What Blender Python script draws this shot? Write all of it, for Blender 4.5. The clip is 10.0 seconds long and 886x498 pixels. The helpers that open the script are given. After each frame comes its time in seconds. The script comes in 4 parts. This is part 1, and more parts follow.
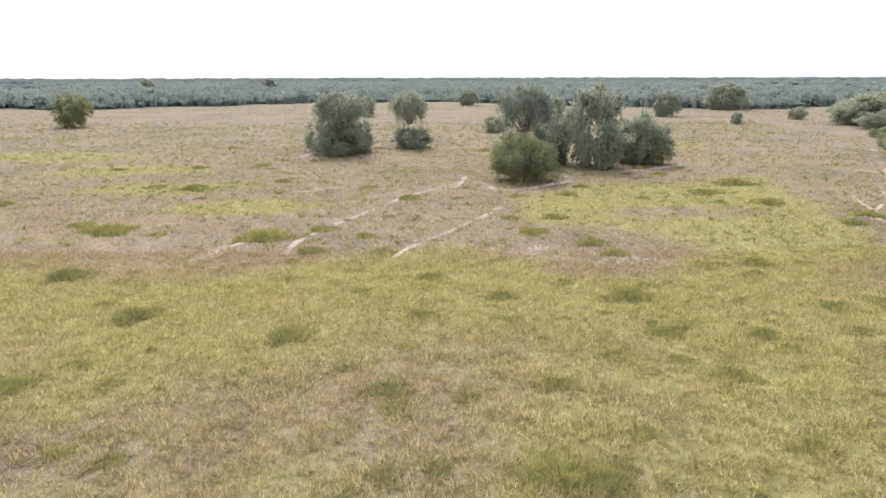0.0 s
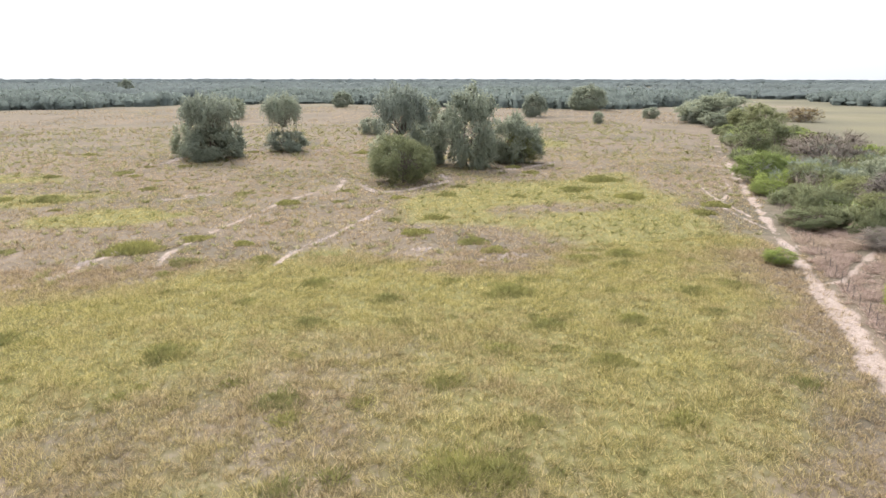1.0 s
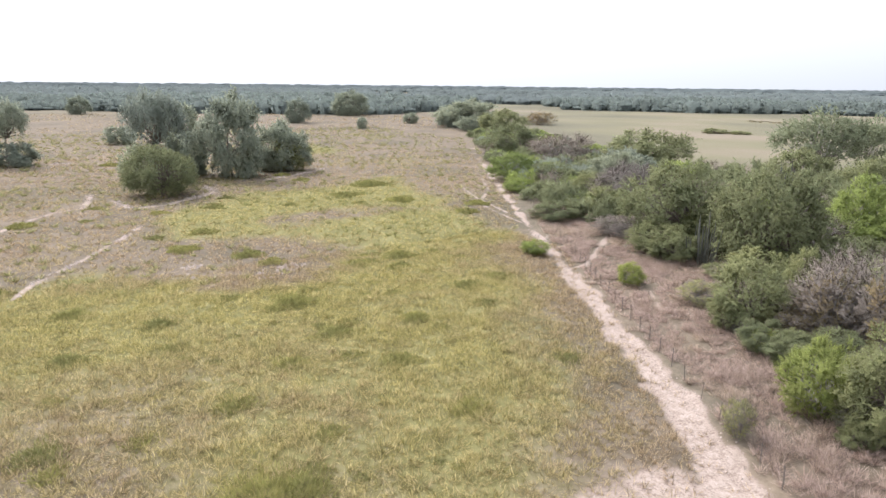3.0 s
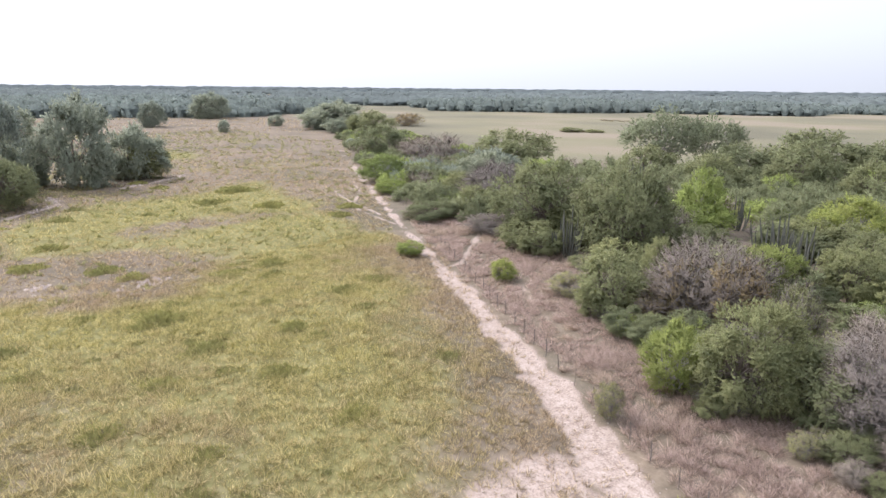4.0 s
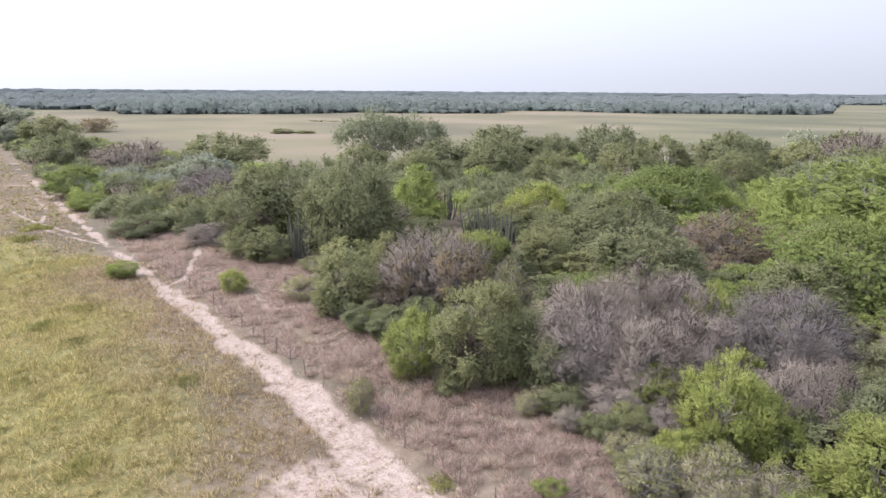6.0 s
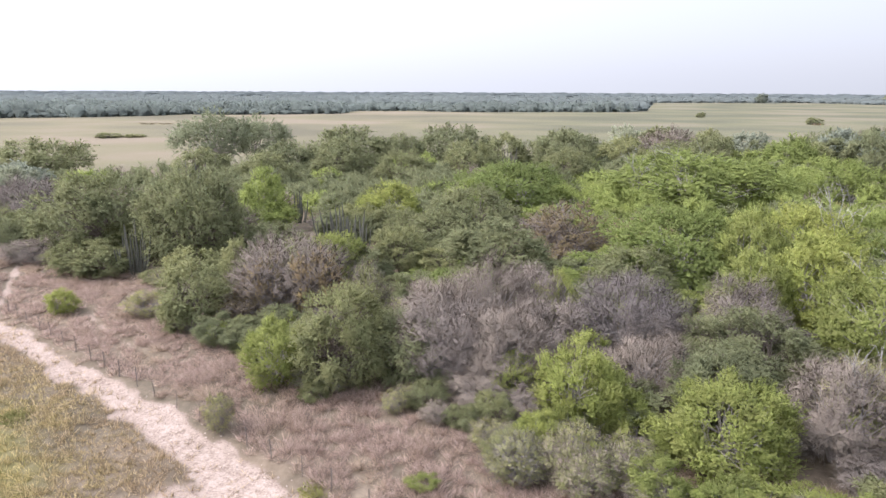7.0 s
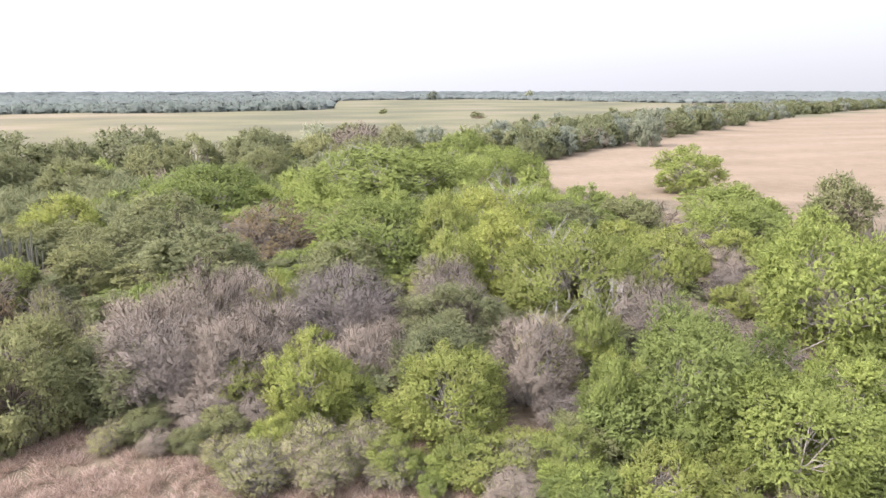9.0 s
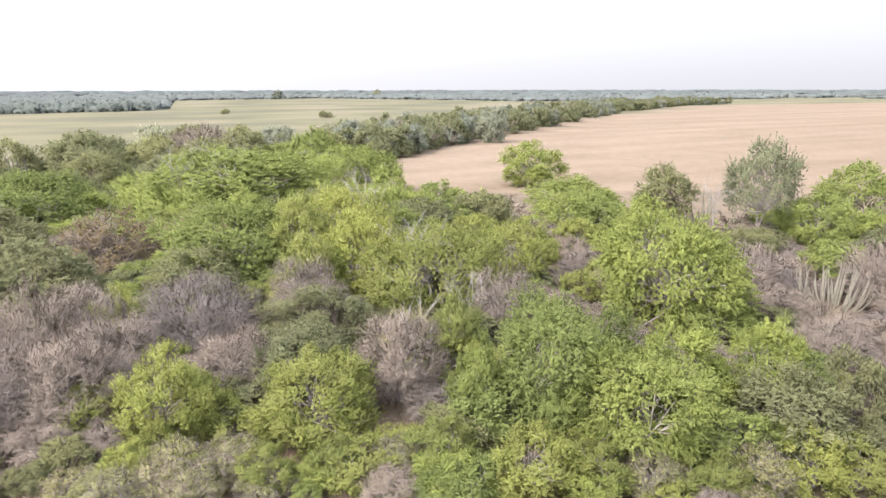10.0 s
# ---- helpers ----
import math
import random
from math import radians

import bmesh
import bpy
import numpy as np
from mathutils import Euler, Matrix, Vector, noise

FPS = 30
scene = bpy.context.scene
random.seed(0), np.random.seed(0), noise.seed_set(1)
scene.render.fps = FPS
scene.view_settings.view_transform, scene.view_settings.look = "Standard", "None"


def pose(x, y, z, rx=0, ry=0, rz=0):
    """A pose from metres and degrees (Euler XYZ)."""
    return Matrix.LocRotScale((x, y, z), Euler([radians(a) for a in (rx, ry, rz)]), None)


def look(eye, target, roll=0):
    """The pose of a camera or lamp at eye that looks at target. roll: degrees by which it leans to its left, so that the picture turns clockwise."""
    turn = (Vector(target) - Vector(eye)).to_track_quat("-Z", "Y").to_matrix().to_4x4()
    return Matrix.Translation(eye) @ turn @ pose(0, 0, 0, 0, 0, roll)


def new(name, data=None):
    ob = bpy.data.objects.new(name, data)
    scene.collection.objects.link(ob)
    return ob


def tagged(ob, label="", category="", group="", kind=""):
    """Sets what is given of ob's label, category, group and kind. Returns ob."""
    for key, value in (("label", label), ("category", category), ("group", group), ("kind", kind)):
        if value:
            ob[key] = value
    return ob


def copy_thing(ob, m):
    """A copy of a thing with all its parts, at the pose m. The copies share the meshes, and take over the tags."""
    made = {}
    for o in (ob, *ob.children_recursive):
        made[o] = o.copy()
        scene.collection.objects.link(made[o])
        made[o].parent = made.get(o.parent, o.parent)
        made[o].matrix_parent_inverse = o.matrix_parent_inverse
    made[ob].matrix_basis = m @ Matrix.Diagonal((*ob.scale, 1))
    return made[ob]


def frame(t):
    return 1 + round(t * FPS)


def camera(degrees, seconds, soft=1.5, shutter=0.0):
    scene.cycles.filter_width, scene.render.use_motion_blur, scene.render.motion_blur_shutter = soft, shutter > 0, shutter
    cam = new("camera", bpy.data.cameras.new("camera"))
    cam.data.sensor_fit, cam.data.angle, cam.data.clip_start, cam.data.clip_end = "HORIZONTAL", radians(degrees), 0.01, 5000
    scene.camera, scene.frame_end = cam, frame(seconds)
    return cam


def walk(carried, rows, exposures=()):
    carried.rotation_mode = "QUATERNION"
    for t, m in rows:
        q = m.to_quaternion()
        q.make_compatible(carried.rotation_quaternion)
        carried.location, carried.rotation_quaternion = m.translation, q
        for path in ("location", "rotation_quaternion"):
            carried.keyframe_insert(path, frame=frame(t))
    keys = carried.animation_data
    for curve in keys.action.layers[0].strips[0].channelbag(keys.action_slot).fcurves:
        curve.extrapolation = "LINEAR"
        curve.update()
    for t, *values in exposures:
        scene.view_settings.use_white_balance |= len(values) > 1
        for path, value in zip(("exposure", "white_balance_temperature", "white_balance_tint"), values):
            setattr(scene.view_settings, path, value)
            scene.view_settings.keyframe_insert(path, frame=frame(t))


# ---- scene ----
cam = camera(67.7, 10.0, soft=1.5)
PATH = [
    (0, (-0.000, 0.000, 17.497), (-0.014, 48.370, 4.833), -0.12),
    (0.5, (-0.224, 0.016, 17.551), (4.304, 48.187, 4.939), 0.01),
    (1, (-0.377, -0.030, 17.627), (8.600, 47.524, 5.056), 0.06),
    (1.5, (-0.564, 0.000, 17.662), (12.201, 46.698, 5.159), 0.10),
    (2, (-0.705, 0.002, 17.723), (16.283, 45.411, 5.500), 0.62),
    (2.5, (-0.878, 0.016, 17.804), (20.029, 43.778, 5.647), 0.66),
    (4, (-1.086, 0.236, 17.994), (31.438, 36.288, 6.058), 0.54),
    (4.5, (-1.277, 0.387, 18.068), (34.718, 32.991, 6.182), 0.52),
    (5, (-1.427, 0.515, 18.125), (37.798, 29.176, 6.295), 0.45),
    (5.5, (-1.507, 0.701, 18.166), (40.551, 25.034, 6.375), 0.44),
    (7, (-1.632, 1.219, 18.176), (46.202, 9.923, 6.506), 0.26),
    (7.5, (-1.669, 1.389, 18.184), (46.808, 5.011, 6.486), 0.22),
    (8, (-1.657, 1.528, 18.148), (46.915, -0.503, 6.457), 0.13),
    (8.5, (-1.609, 1.665, 18.105), (46.443, -5.680, 6.400), 0.04),
    (9, (-1.615, 1.828, 18.097), (45.168, -11.351, 6.364), -0.04),
    (9.5, (-1.576, 2.030, 18.076), (43.438, -16.277, 6.303), -0.06),
    (10, (-1.459, 2.142, 18.046), (41.211, -21.090, 6.229), -0.11),
]
walk(cam, [(t, look(eye, target, roll)) for t, eye, target, roll in PATH],
     exposures=[(0.0, 0.68, 6450, 10), (2.5, 0.68, 6270, 11), (4.0, 0.65, 6060, 15), (5.5, 0.61, 6040, 17), (7.5, 0.87, 6200, 17), (10.0, 1.15, 6520, 16)])

# ---- light: a hazy white sky, and a veiled sun high up ahead of the first view ----
SUN_AZIMUTH, SUN_HEIGHT = 14.0, 47.0      # degrees to the left of +y, and up
world = bpy.data.worlds.new("world")
scene.world = world
world.use_nodes = True
wn, wl = world.node_tree.nodes, world.node_tree.links
sky = wn.new("ShaderNodeTexSky")
sky.sky_type = "NISHITA"
sky.sun_disc = False
sky.sun_elevation, sky.sun_rotation = radians(SUN_HEIGHT), radians(-SUN_AZIMUTH)
sky.dust_density, sky.air_density = 4.0, 1.0
clear = wn.new("ShaderNodeVectorMath")
clear.operation = "SCALE"
clear.inputs["Scale"].default_value = 0.13
wl.new(sky.outputs["Color"], clear.inputs[0])
veil = wn.new("ShaderNodeMix")
veil.data_type = "RGBA"
veil.inputs["Factor"].default_value = 0.72
veil.inputs["B"].default_value = (0.96, 1.0, 1.06, 1)
wl.new(clear.outputs[0], veil.inputs["A"])
way = wn.new("ShaderNodeTexCoord")
split = wn.new("ShaderNodeSeparateXYZ")
wl.new(way.outputs["Generated"], split.inputs[0])
dome = wn.new("ShaderNodeMapRange")       # an overcast sky is brighter overhead than at the horizon
dome.inputs["From Min"].default_value, dome.inputs["From Max"].default_value = 0.0, 1.0
dome.inputs["To Min"].default_value, dome.inputs["To Max"].default_value = 0.87, 2.02
wl.new(split.outputs["Z"], dome.inputs["Value"])
wl.new(veil.outputs["Result"], wn["Background"].inputs["Color"])
glow = wn.new("ShaderNodeVectorMath")     # and brighter on the sun's side
glow.operation = "DOT_PRODUCT"
glow.inputs[1].default_value = (-math.sin(radians(SUN_AZIMUTH)), math.cos(radians(SUN_AZIMUTH)), 0)
wl.new(way.outputs["Generated"], glow.inputs[0])
side = wn.new("ShaderNodeMath")
side.operation = "MULTIPLY_ADD"
side.inputs[1].default_value, side.inputs[2].default_value = 0.25, 0.82
wl.new(glow.outputs["Value"], side.inputs[0])
both = wn.new("ShaderNodeMath")
both.operation = "MULTIPLY"
wl.new(dome.outputs["Result"], both.inputs[0])
wl.new(side.outputs["Value"], both.inputs[1])
wl.new(both.outputs["Value"], wn["Background"].inputs["Strength"])

sun = new("sun", bpy.data.lights.new("sun", "SUN"))
sun.data.energy, sun.data.angle, sun.data.color = 2.4, radians(14), (1.0, 0.96, 0.9)
sa, sh = radians(SUN_AZIMUTH), radians(SUN_HEIGHT)
sun.matrix_world = look((-300 * math.sin(sa) * math.cos(sh), 300 * math.cos(sa) * math.cos(sh), 300 * math.sin(sh)), (0, 0, 0))


# ---- materials ----
def nodes_of(name):
    m = bpy.data.materials.new(name)
    m.use_nodes = True
    m.node_tree.nodes.clear()
    return m, m.node_tree.nodes, m.node_tree.links


def ramp(n, stops):
    r = n.new("ShaderNodeValToRGB")
    e = r.color_ramp.elements
    while len(e) < len(stops):
        e.new(0.5)
    for item, (at, c) in zip(e, stops):
        item.position, item.color = at, (*c, 1) if len(c) == 3 else c
    return r


def tinted(c, f):
    return tuple(min(1.0, v * f) for v in c)


def noise_tex(n, l, coords, scale, detail=4.0, rough=0.6):
    t = n.new("ShaderNodeTexNoise")
    t.inputs["Scale"].default_value, t.inputs["Detail"].default_value, t.inputs["Roughness"].default_value = scale, detail, rough
    l.new(coords, t.inputs["Vector"])
    return t


def math_node(n, l, op, a, b=None, clamp=False):
    m = n.new("ShaderNodeMath")
    m.operation, m.use_clamp = op, clamp
    for k, v in enumerate((a, b)):
        if v is None:
            continue
        if isinstance(v, (int, float)):
            m.inputs[k].default_value = v
        else:
            l.new(v, m.inputs[k])
    return m.outputs[0]


def mix_node(n, l, fac, a, b, blend="MIX"):
    m = n.new("ShaderNodeMix")
    m.data_type, m.blend_type = "RGBA", blend
    for key, v in (("Factor", fac), ("A", a), ("B", b)):
        if isinstance(v, (int, float)):
            m.inputs[key].default_value = v
        elif isinstance(v, tuple):
            m.inputs[key].default_value = (*v, 1)
        else:
            l.new(v, m.inputs[key])
    return m.outputs["Result"]


def leaf_material(name, colour, second, through_light=0.46, spread=0.24):
    """Foliage: leaf by leaf, clump by clump and plant by plant in different tones, lit from both sides."""
    m, n, l = nodes_of(name)
    out, mixer = n.new("ShaderNodeOutputMaterial"), n.new("ShaderNodeMixShader")
    diff, trans = n.new("ShaderNodeBsdfDiffuse"), n.new("ShaderNodeBsdfTranslucent")
    geo, info, co = n.new("ShaderNodeNewGeometry"), n.new("ShaderNodeObjectInfo"), n.new("ShaderNodeTexCoord")
    own = n.new("ShaderNodeAttribute")        # a tone for each spray of leaves
    own.attribute_name = "tone"
    mingled = math_node(n, l, "ADD", math_node(n, l, "MULTIPLY", geo.outputs["Random Per Island"], 0.4), math_node(n, l, "MULTIPLY", own.outputs["Fac"], 0.6))
    one = ramp(n, [(0.0, tinted(colour, 1 - spread)), (0.55, colour), (1.0, tinted(colour, 1 + spread))])
    l.new(mingled, one.inputs["Fac"])
    patch = noise_tex(n, l, co.outputs["Object"], 0.55, 3.0)
    share = math_node(n, l, "MULTIPLY_ADD", patch.outputs["Fac"], 3.0, True)
    n[share.node.name].inputs[2].default_value = -1.1
    col = mix_node(n, l, share, one.outputs["Color"], second)
    lump = noise_tex(n, l, co.outputs["Object"], 1.3, 2.0)
    shade = ramp(n, [(0.35, (0.8, 0.8, 0.8)), (0.65, (1.18, 1.18, 1.15))])
    l.new(lump.outputs["Fac"], shade.inputs["Fac"])
    col = mix_node(n, l, 1.0, col, shade.outputs["Color"], "MULTIPLY")
    tone = ramp(n, [(0.0, (0.84, 0.86, 0.9)), (1.0, (1.18, 1.15, 1.05))])
    l.new(info.outputs["Random"], tone.inputs["Fac"])
    col = mix_node(n, l, 1.0, col, tone.outputs["Color"], "MULTIPLY")
    l.new(col, diff.inputs["Color"])
    l.new(col, trans.inputs["Color"])
    mixer.inputs["Fac"].default_value = through_light
    l.new(diff.outputs[0], mixer.inputs[1])
    l.new(trans.outputs[0], mixer.inputs[2])
    l.new(mixer.outputs[0], out.inputs["Surface"])
    return m


def bark_material(name, dark, light, scale=6.0):
    m, n, l = nodes_of(name)
    out, b, co = n.new("ShaderNodeOutputMaterial"), n.new("ShaderNodeBsdfPrincipled"), n.new("ShaderNodeTexCoord")
    b.inputs["Roughness"].default_value = 0.9
    t = noise_tex(n, l, co.outputs["Object"], scale, 6.0, 0.7)
    r = ramp(n, [(0.3, dark), (0.7, light)])
    l.new(t.outputs["Fac"], r.inputs["Fac"])
    l.new(r.outputs["Color"], b.inputs["Base Color"])
    bump = n.new("ShaderNodeBump")
    bump.inputs["Strength"].default_value = 0.5
    l.new(t.outputs["Fac"], bump.inputs["Height"])
    l.new(bump.outputs[0], b.inputs["Normal"])
    l.new(b.outputs[0], out.inputs["Surface"])
    return m


LEAF = {
    "G": leaf_material("leaf_green", (0.260, 0.308, 0.112), (0.300, 0.342, 0.122), 0.48, 0.40),
    "Y": leaf_material("leaf_yellow_green", (0.296, 0.334, 0.112), (0.330, 0.346, 0.132), 0.48, 0.40),
    "O": leaf_material("leaf_olive", (0.240, 0.256, 0.142), (0.285, 0.288, 0.155), 0.47, 0.40),
    # D and T: leaf colours lightened and greyed to imitate haze over the pasture
    "D": leaf_material("leaf_dark_hazed", (0.310, 0.335, 0.262), (0.345, 0.362, 0.275), 0.49, 0.18),
    "T": leaf_material("leaf_drooping_hazed", (0.315, 0.338, 0.272), (0.345, 0.362, 0.280), 0.49, 0.18),
    "R": leaf_material("leaf_russet", (0.270, 0.205, 0.130), (0.300, 0.245, 0.125), 0.40, 0.30),
    "S": leaf_material("leaf_thin", (0.220, 0.245, 0.160), (0.255, 0.270, 0.180), 0.46, 0.24),
    "P": leaf_material("leaf_pale", (0.350, 0.350, 0.175), (0.270, 0.270, 0.125), 0.36, 0.4),
    "B": leaf_material("twig_grey", (0.198, 0.168, 0.150), (0.238, 0.203, 0.180), 0.0, 0.50),
    "W": leaf_material("leaf_weed", (0.240, 0.236, 0.090), (0.275, 0.258, 0.102), 0.44, 0.34),
    # woods: distance haze is mixed into both colours, H greyer than F
    "H": leaf_material("leaf_far_woods_hazed", (0.205, 0.232, 0.230), (0.226, 0.252, 0.245), 0.46, 0.30),
    "F": leaf_material("leaf_woods_hazed", (0.212, 0.244, 0.226), (0.240, 0.268, 0.242), 0.46, 0.30),
}
BARK = bark_material("bark_brown", (0.09, 0.07, 0.055), (0.22, 0.18, 0.15))
BARK_GREY = bark_material("bark_grey", (0.20, 0.175, 0.16), (0.42, 0.38, 0.35))
DEADWOOD = bark_material("deadwood", (0.2, 0.185, 0.17), (0.38, 0.36, 0.33))
POSTWOOD = bark_material("post_wood", (0.10, 0.085, 0.075), (0.22, 0.185, 0.16), 9.0)
CACTUS = bark_material("cactus_skin", (0.075, 0.078, 0.062), (0.16, 0.155, 0.125), 3.0)
CACTUS_PALE = bark_material("cactus_skin_pale", (0.19, 0.18, 0.14), (0.34, 0.32, 0.26), 3.0)
CLOD = bark_material("sand_clod", (0.32, 0.25, 0.205), (0.54, 0.45, 0.39), 5.0)
WIRE = bark_material("rusty_wire", (0.08, 0.06, 0.05), (0.2, 0.16, 0.14), 20.0)


def ground_material():
    """Zones from the sheet's own attribute (red: green pasture, green: sand, blue: tilled soil, alpha: back meadow)."""
    m, n, l = nodes_of("ground")
    out, b, co = n.new("ShaderNodeOutputMaterial"), n.new("ShaderNodeBsdfPrincipled"), n.new("ShaderNodeTexCoord")
    b.inputs["Roughness"].default_value = 0.95
    b.inputs["Specular IOR Level"].default_value = 0.1
    pos = co.outputs["Object"]
    att = n.new("ShaderNodeAttribute")
    att.attribute_name = "zone"
    sep = n.new("ShaderNodeSeparateColor")
    l.new(att.outputs["Color"], sep.inputs["Color"])
    broad, mid = noise_tex(n, l, pos, 0.045, 4.0), noise_tex(n, l, pos, 0.35, 5.0, 0.65)
    fine, grain = noise_tex(n, l, pos, 2.2, 6.0, 0.7), noise_tex(n, l, pos, 9.0, 4.0, 0.7)
    speck = math_node(n, l, "ADD", math_node(n, l, "MULTIPLY", mid.outputs["Fac"], 0.5), math_node(n, l, "MULTIPLY", fine.outputs["Fac"], 0.5))

    def edge(mask, width):
        """A mask whose border follows the grain of the ground."""
        d = math_node(n, l, "SUBTRACT", mask, speck)
        return math_node(n, l, "MULTIPLY_ADD", d, 1 / width, True), d

    def sharpened(mask, width=0.22):
        e, _ = edge(mask, width)
        e.node.inputs[2].default_value = 0.5
        return e

    dry = ramp(n, [(0.36, (0.118, 0.096, 0.070)), (0.5, (0.170, 0.137, 0.101)), (0.64, (0.230, 0.186, 0.140))])
    l.new(speck, dry.inputs["Fac"])
    dry2 = ramp(n, [(0.36, (0.72, 0.76, 0.74)), (0.5, (0.98, 0.97, 0.96)), (0.66, (1.12, 1.08, 1.06))])
    l.new(broad.outputs["Fac"], dry2.inputs["Fac"])
    base = mix_node(n, l, 1.0, dry.outputs["Color"], dry2.outputs["Color"], "MULTIPLY")
    green = ramp(n, [(0.36, (0.115, 0.106, 0.042)), (0.5, (0.180, 0.163, 0.068)), (0.64, (0.250, 0.222, 0.100))])
    l.new(speck, green.inputs["Fac"])
    base = mix_node(n, l, sharpened(sep.outputs["Red"], 0.35), base, green.outputs["Color"])
    def streaks(turn, size, along, across):
        """Noise drawn out along one heading."""
        place = n.new("ShaderNodeMapping")
        place.inputs["Rotation"].default_value = (0, 0, radians(turn))
        place.inputs["Scale"].default_value = (across, along, 1)
        l.new(pos, place.inputs["Vector"])
        return noise_tex(n, l, place.outputs["Vector"], size, 2.5, 0.5)

    meadow = ramp(n, [(0.36, (0.112, 0.110, 0.073)), (0.47, (0.134, 0.130, 0.085)), (0.54, (0.150, 0.145, 0.088)), (0.64, (0.182, 0.162, 0.114))])
    l.new(streaks(35, 0.014, 0.75, 1.0).outputs["Fac"], meadow.inputs["Fac"])
    place = n.new("ShaderNodeSeparateXYZ")      # drier towards the north, fresher in the south
    l.new(pos, place.inputs[0])
    dried = math_node(n, l, "MULTIPLY_ADD", place.outputs["Y"], 0.008, True)
    dried.node.inputs[2].default_value = 0.1
    straw = mix_node(n, l, 1.0, meadow.outputs["Color"], (1.17, 1.09, 1.12), "MULTIPLY")
    base = mix_node(n, l, att.outputs["Alpha"], base, mix_node(n, l, dried, meadow.outputs["Color"], straw))
    tilled = ramp(n, [(0.3, (0.190, 0.146, 0.104)), (0.5, (0.212, 0.165, 0.120)), (0.7, (0.234, 0.184, 0.137))])
    l.new(streaks(-40, 0.06, 0.12, 1.0).outputs["Fac"], tilled.inputs["Fac"])
    soil = ramp(n, [(0.32, (0.78, 0.79, 0.77)), (0.5, (1.0, 1.0, 1.0)), (0.68, (1.14, 1.13, 1.13))])
    l.new(math_node(n, l, "ADD", math_node(n, l, "MULTIPLY", broad.outputs["Fac"], 0.45), math_node(n, l, "MULTIPLY", mid.outputs["Fac"], 0.55)), soil.inputs["Fac"])
    field = mix_node(n, l, 1.0, tilled.outputs["Color"], soil.outputs["Color"], "MULTIPLY")
    base = mix_node(n, l, sharpened(sep.outputs["Blue"]), base, field)
    sand = ramp(n, [(0.38, (0.190, 0.140, 0.110)), (0.5, (0.330, 0.260, 0.216)), (0.62, (0.450, 0.372, 0.322))])
    crumb = math_node(n, l, "ADD", math_node(n, l, "MULTIPLY", fine.outputs["Fac"], 0.45), math_node(n, l, "MULTIPLY", grain.outputs["Fac"], 0.55))
    l.new(crumb, sand.inputs["Fac"])
    loose = math_node(n, l, "MULTIPLY_ADD", math_node(n, l, "SUBTRACT", sep.outputs["Green"], crumb), 9.0, True)
    loose.node.inputs[2].default_value = 0.5
    base = mix_node(n, l, loose, base, sand.outputs["Color"])
    l.new(base, b.inputs["Base Color"])
    bump = n.new("ShaderNodeBump")
    bump.inputs["Strength"].default_value, bump.inputs["Distance"].default_value = 0.6, 0.12
    l.new(math_node(n, l, "ADD", fine.outputs["Fac"], math_node(n, l, "MULTIPLY", grain.outputs["Fac"], 0.4)), bump.inputs["Height"])
    l.new(bump.outputs[0], b.inputs["Normal"])
    l.new(b.outputs[0], out.inputs["Surface"])
    return m


def grass_material():
    """Blades: the zone decides between fresh and dry straw, each blade has a tone of its own."""
    m, n, l = nodes_of("grass_blades")
    out, mixer = n.new("ShaderNodeOutputMaterial"), n.new("ShaderNodeMixShader")
    diff, trans = n.new("ShaderNodeBsdfDiffuse"), n.new("ShaderNodeBsdfTranslucent")
    geo, att, sep = n.new("ShaderNodeNewGeometry"), n.new("ShaderNodeAttribute"), n.new("ShaderNodeSeparateColor")
    att.attribute_name = "zone"
    l.new(att.outputs["Color"], sep.inputs["Color"])
    green = ramp(n, [(0.0, (0.160, 0.150, 0.052)), (0.5, (0.365, 0.324, 0.120)), (1.0, (0.680, 0.565, 0.262))])
    dry = ramp(n, [(0.0, (0.160, 0.114, 0.070)), (0.5, (0.340, 0.250, 0.158)), (1.0, (0.580, 0.450, 0.295))])
    for r in (green, dry):
        l.new(geo.outputs["Random Per Island"], r.inputs["Fac"])
    col = mix_node(n, l, sep.outputs["Red"], dry.outputs["Color"], green.outputs["Color"])
    rosy = mix_node(n, l, 1.0, col, (1.10, 1.10, 1.46), "MULTIPLY")
    col = mix_node(n, l, sep.outputs["Blue"], col, rosy)
    herb = mix_node(n, l, 1.0, col, (0.62, 0.72, 0.72), "MULTIPLY")
    col = mix_node(n, l, sep.outputs["Green"], col, herb)
    l.new(col, diff.inputs["Color"])
    l.new(col, trans.inputs["Color"])
    mixer.inputs["Fac"].default_value = 0.46
    l.new(diff.outputs[0], mixer.inputs[1])
    l.new(trans.outputs[0], mixer.inputs[2])
    l.new(mixer.outputs[0], out.inputs["Surface"])
    return m


GROUND, GRASS = ground_material(), grass_material()


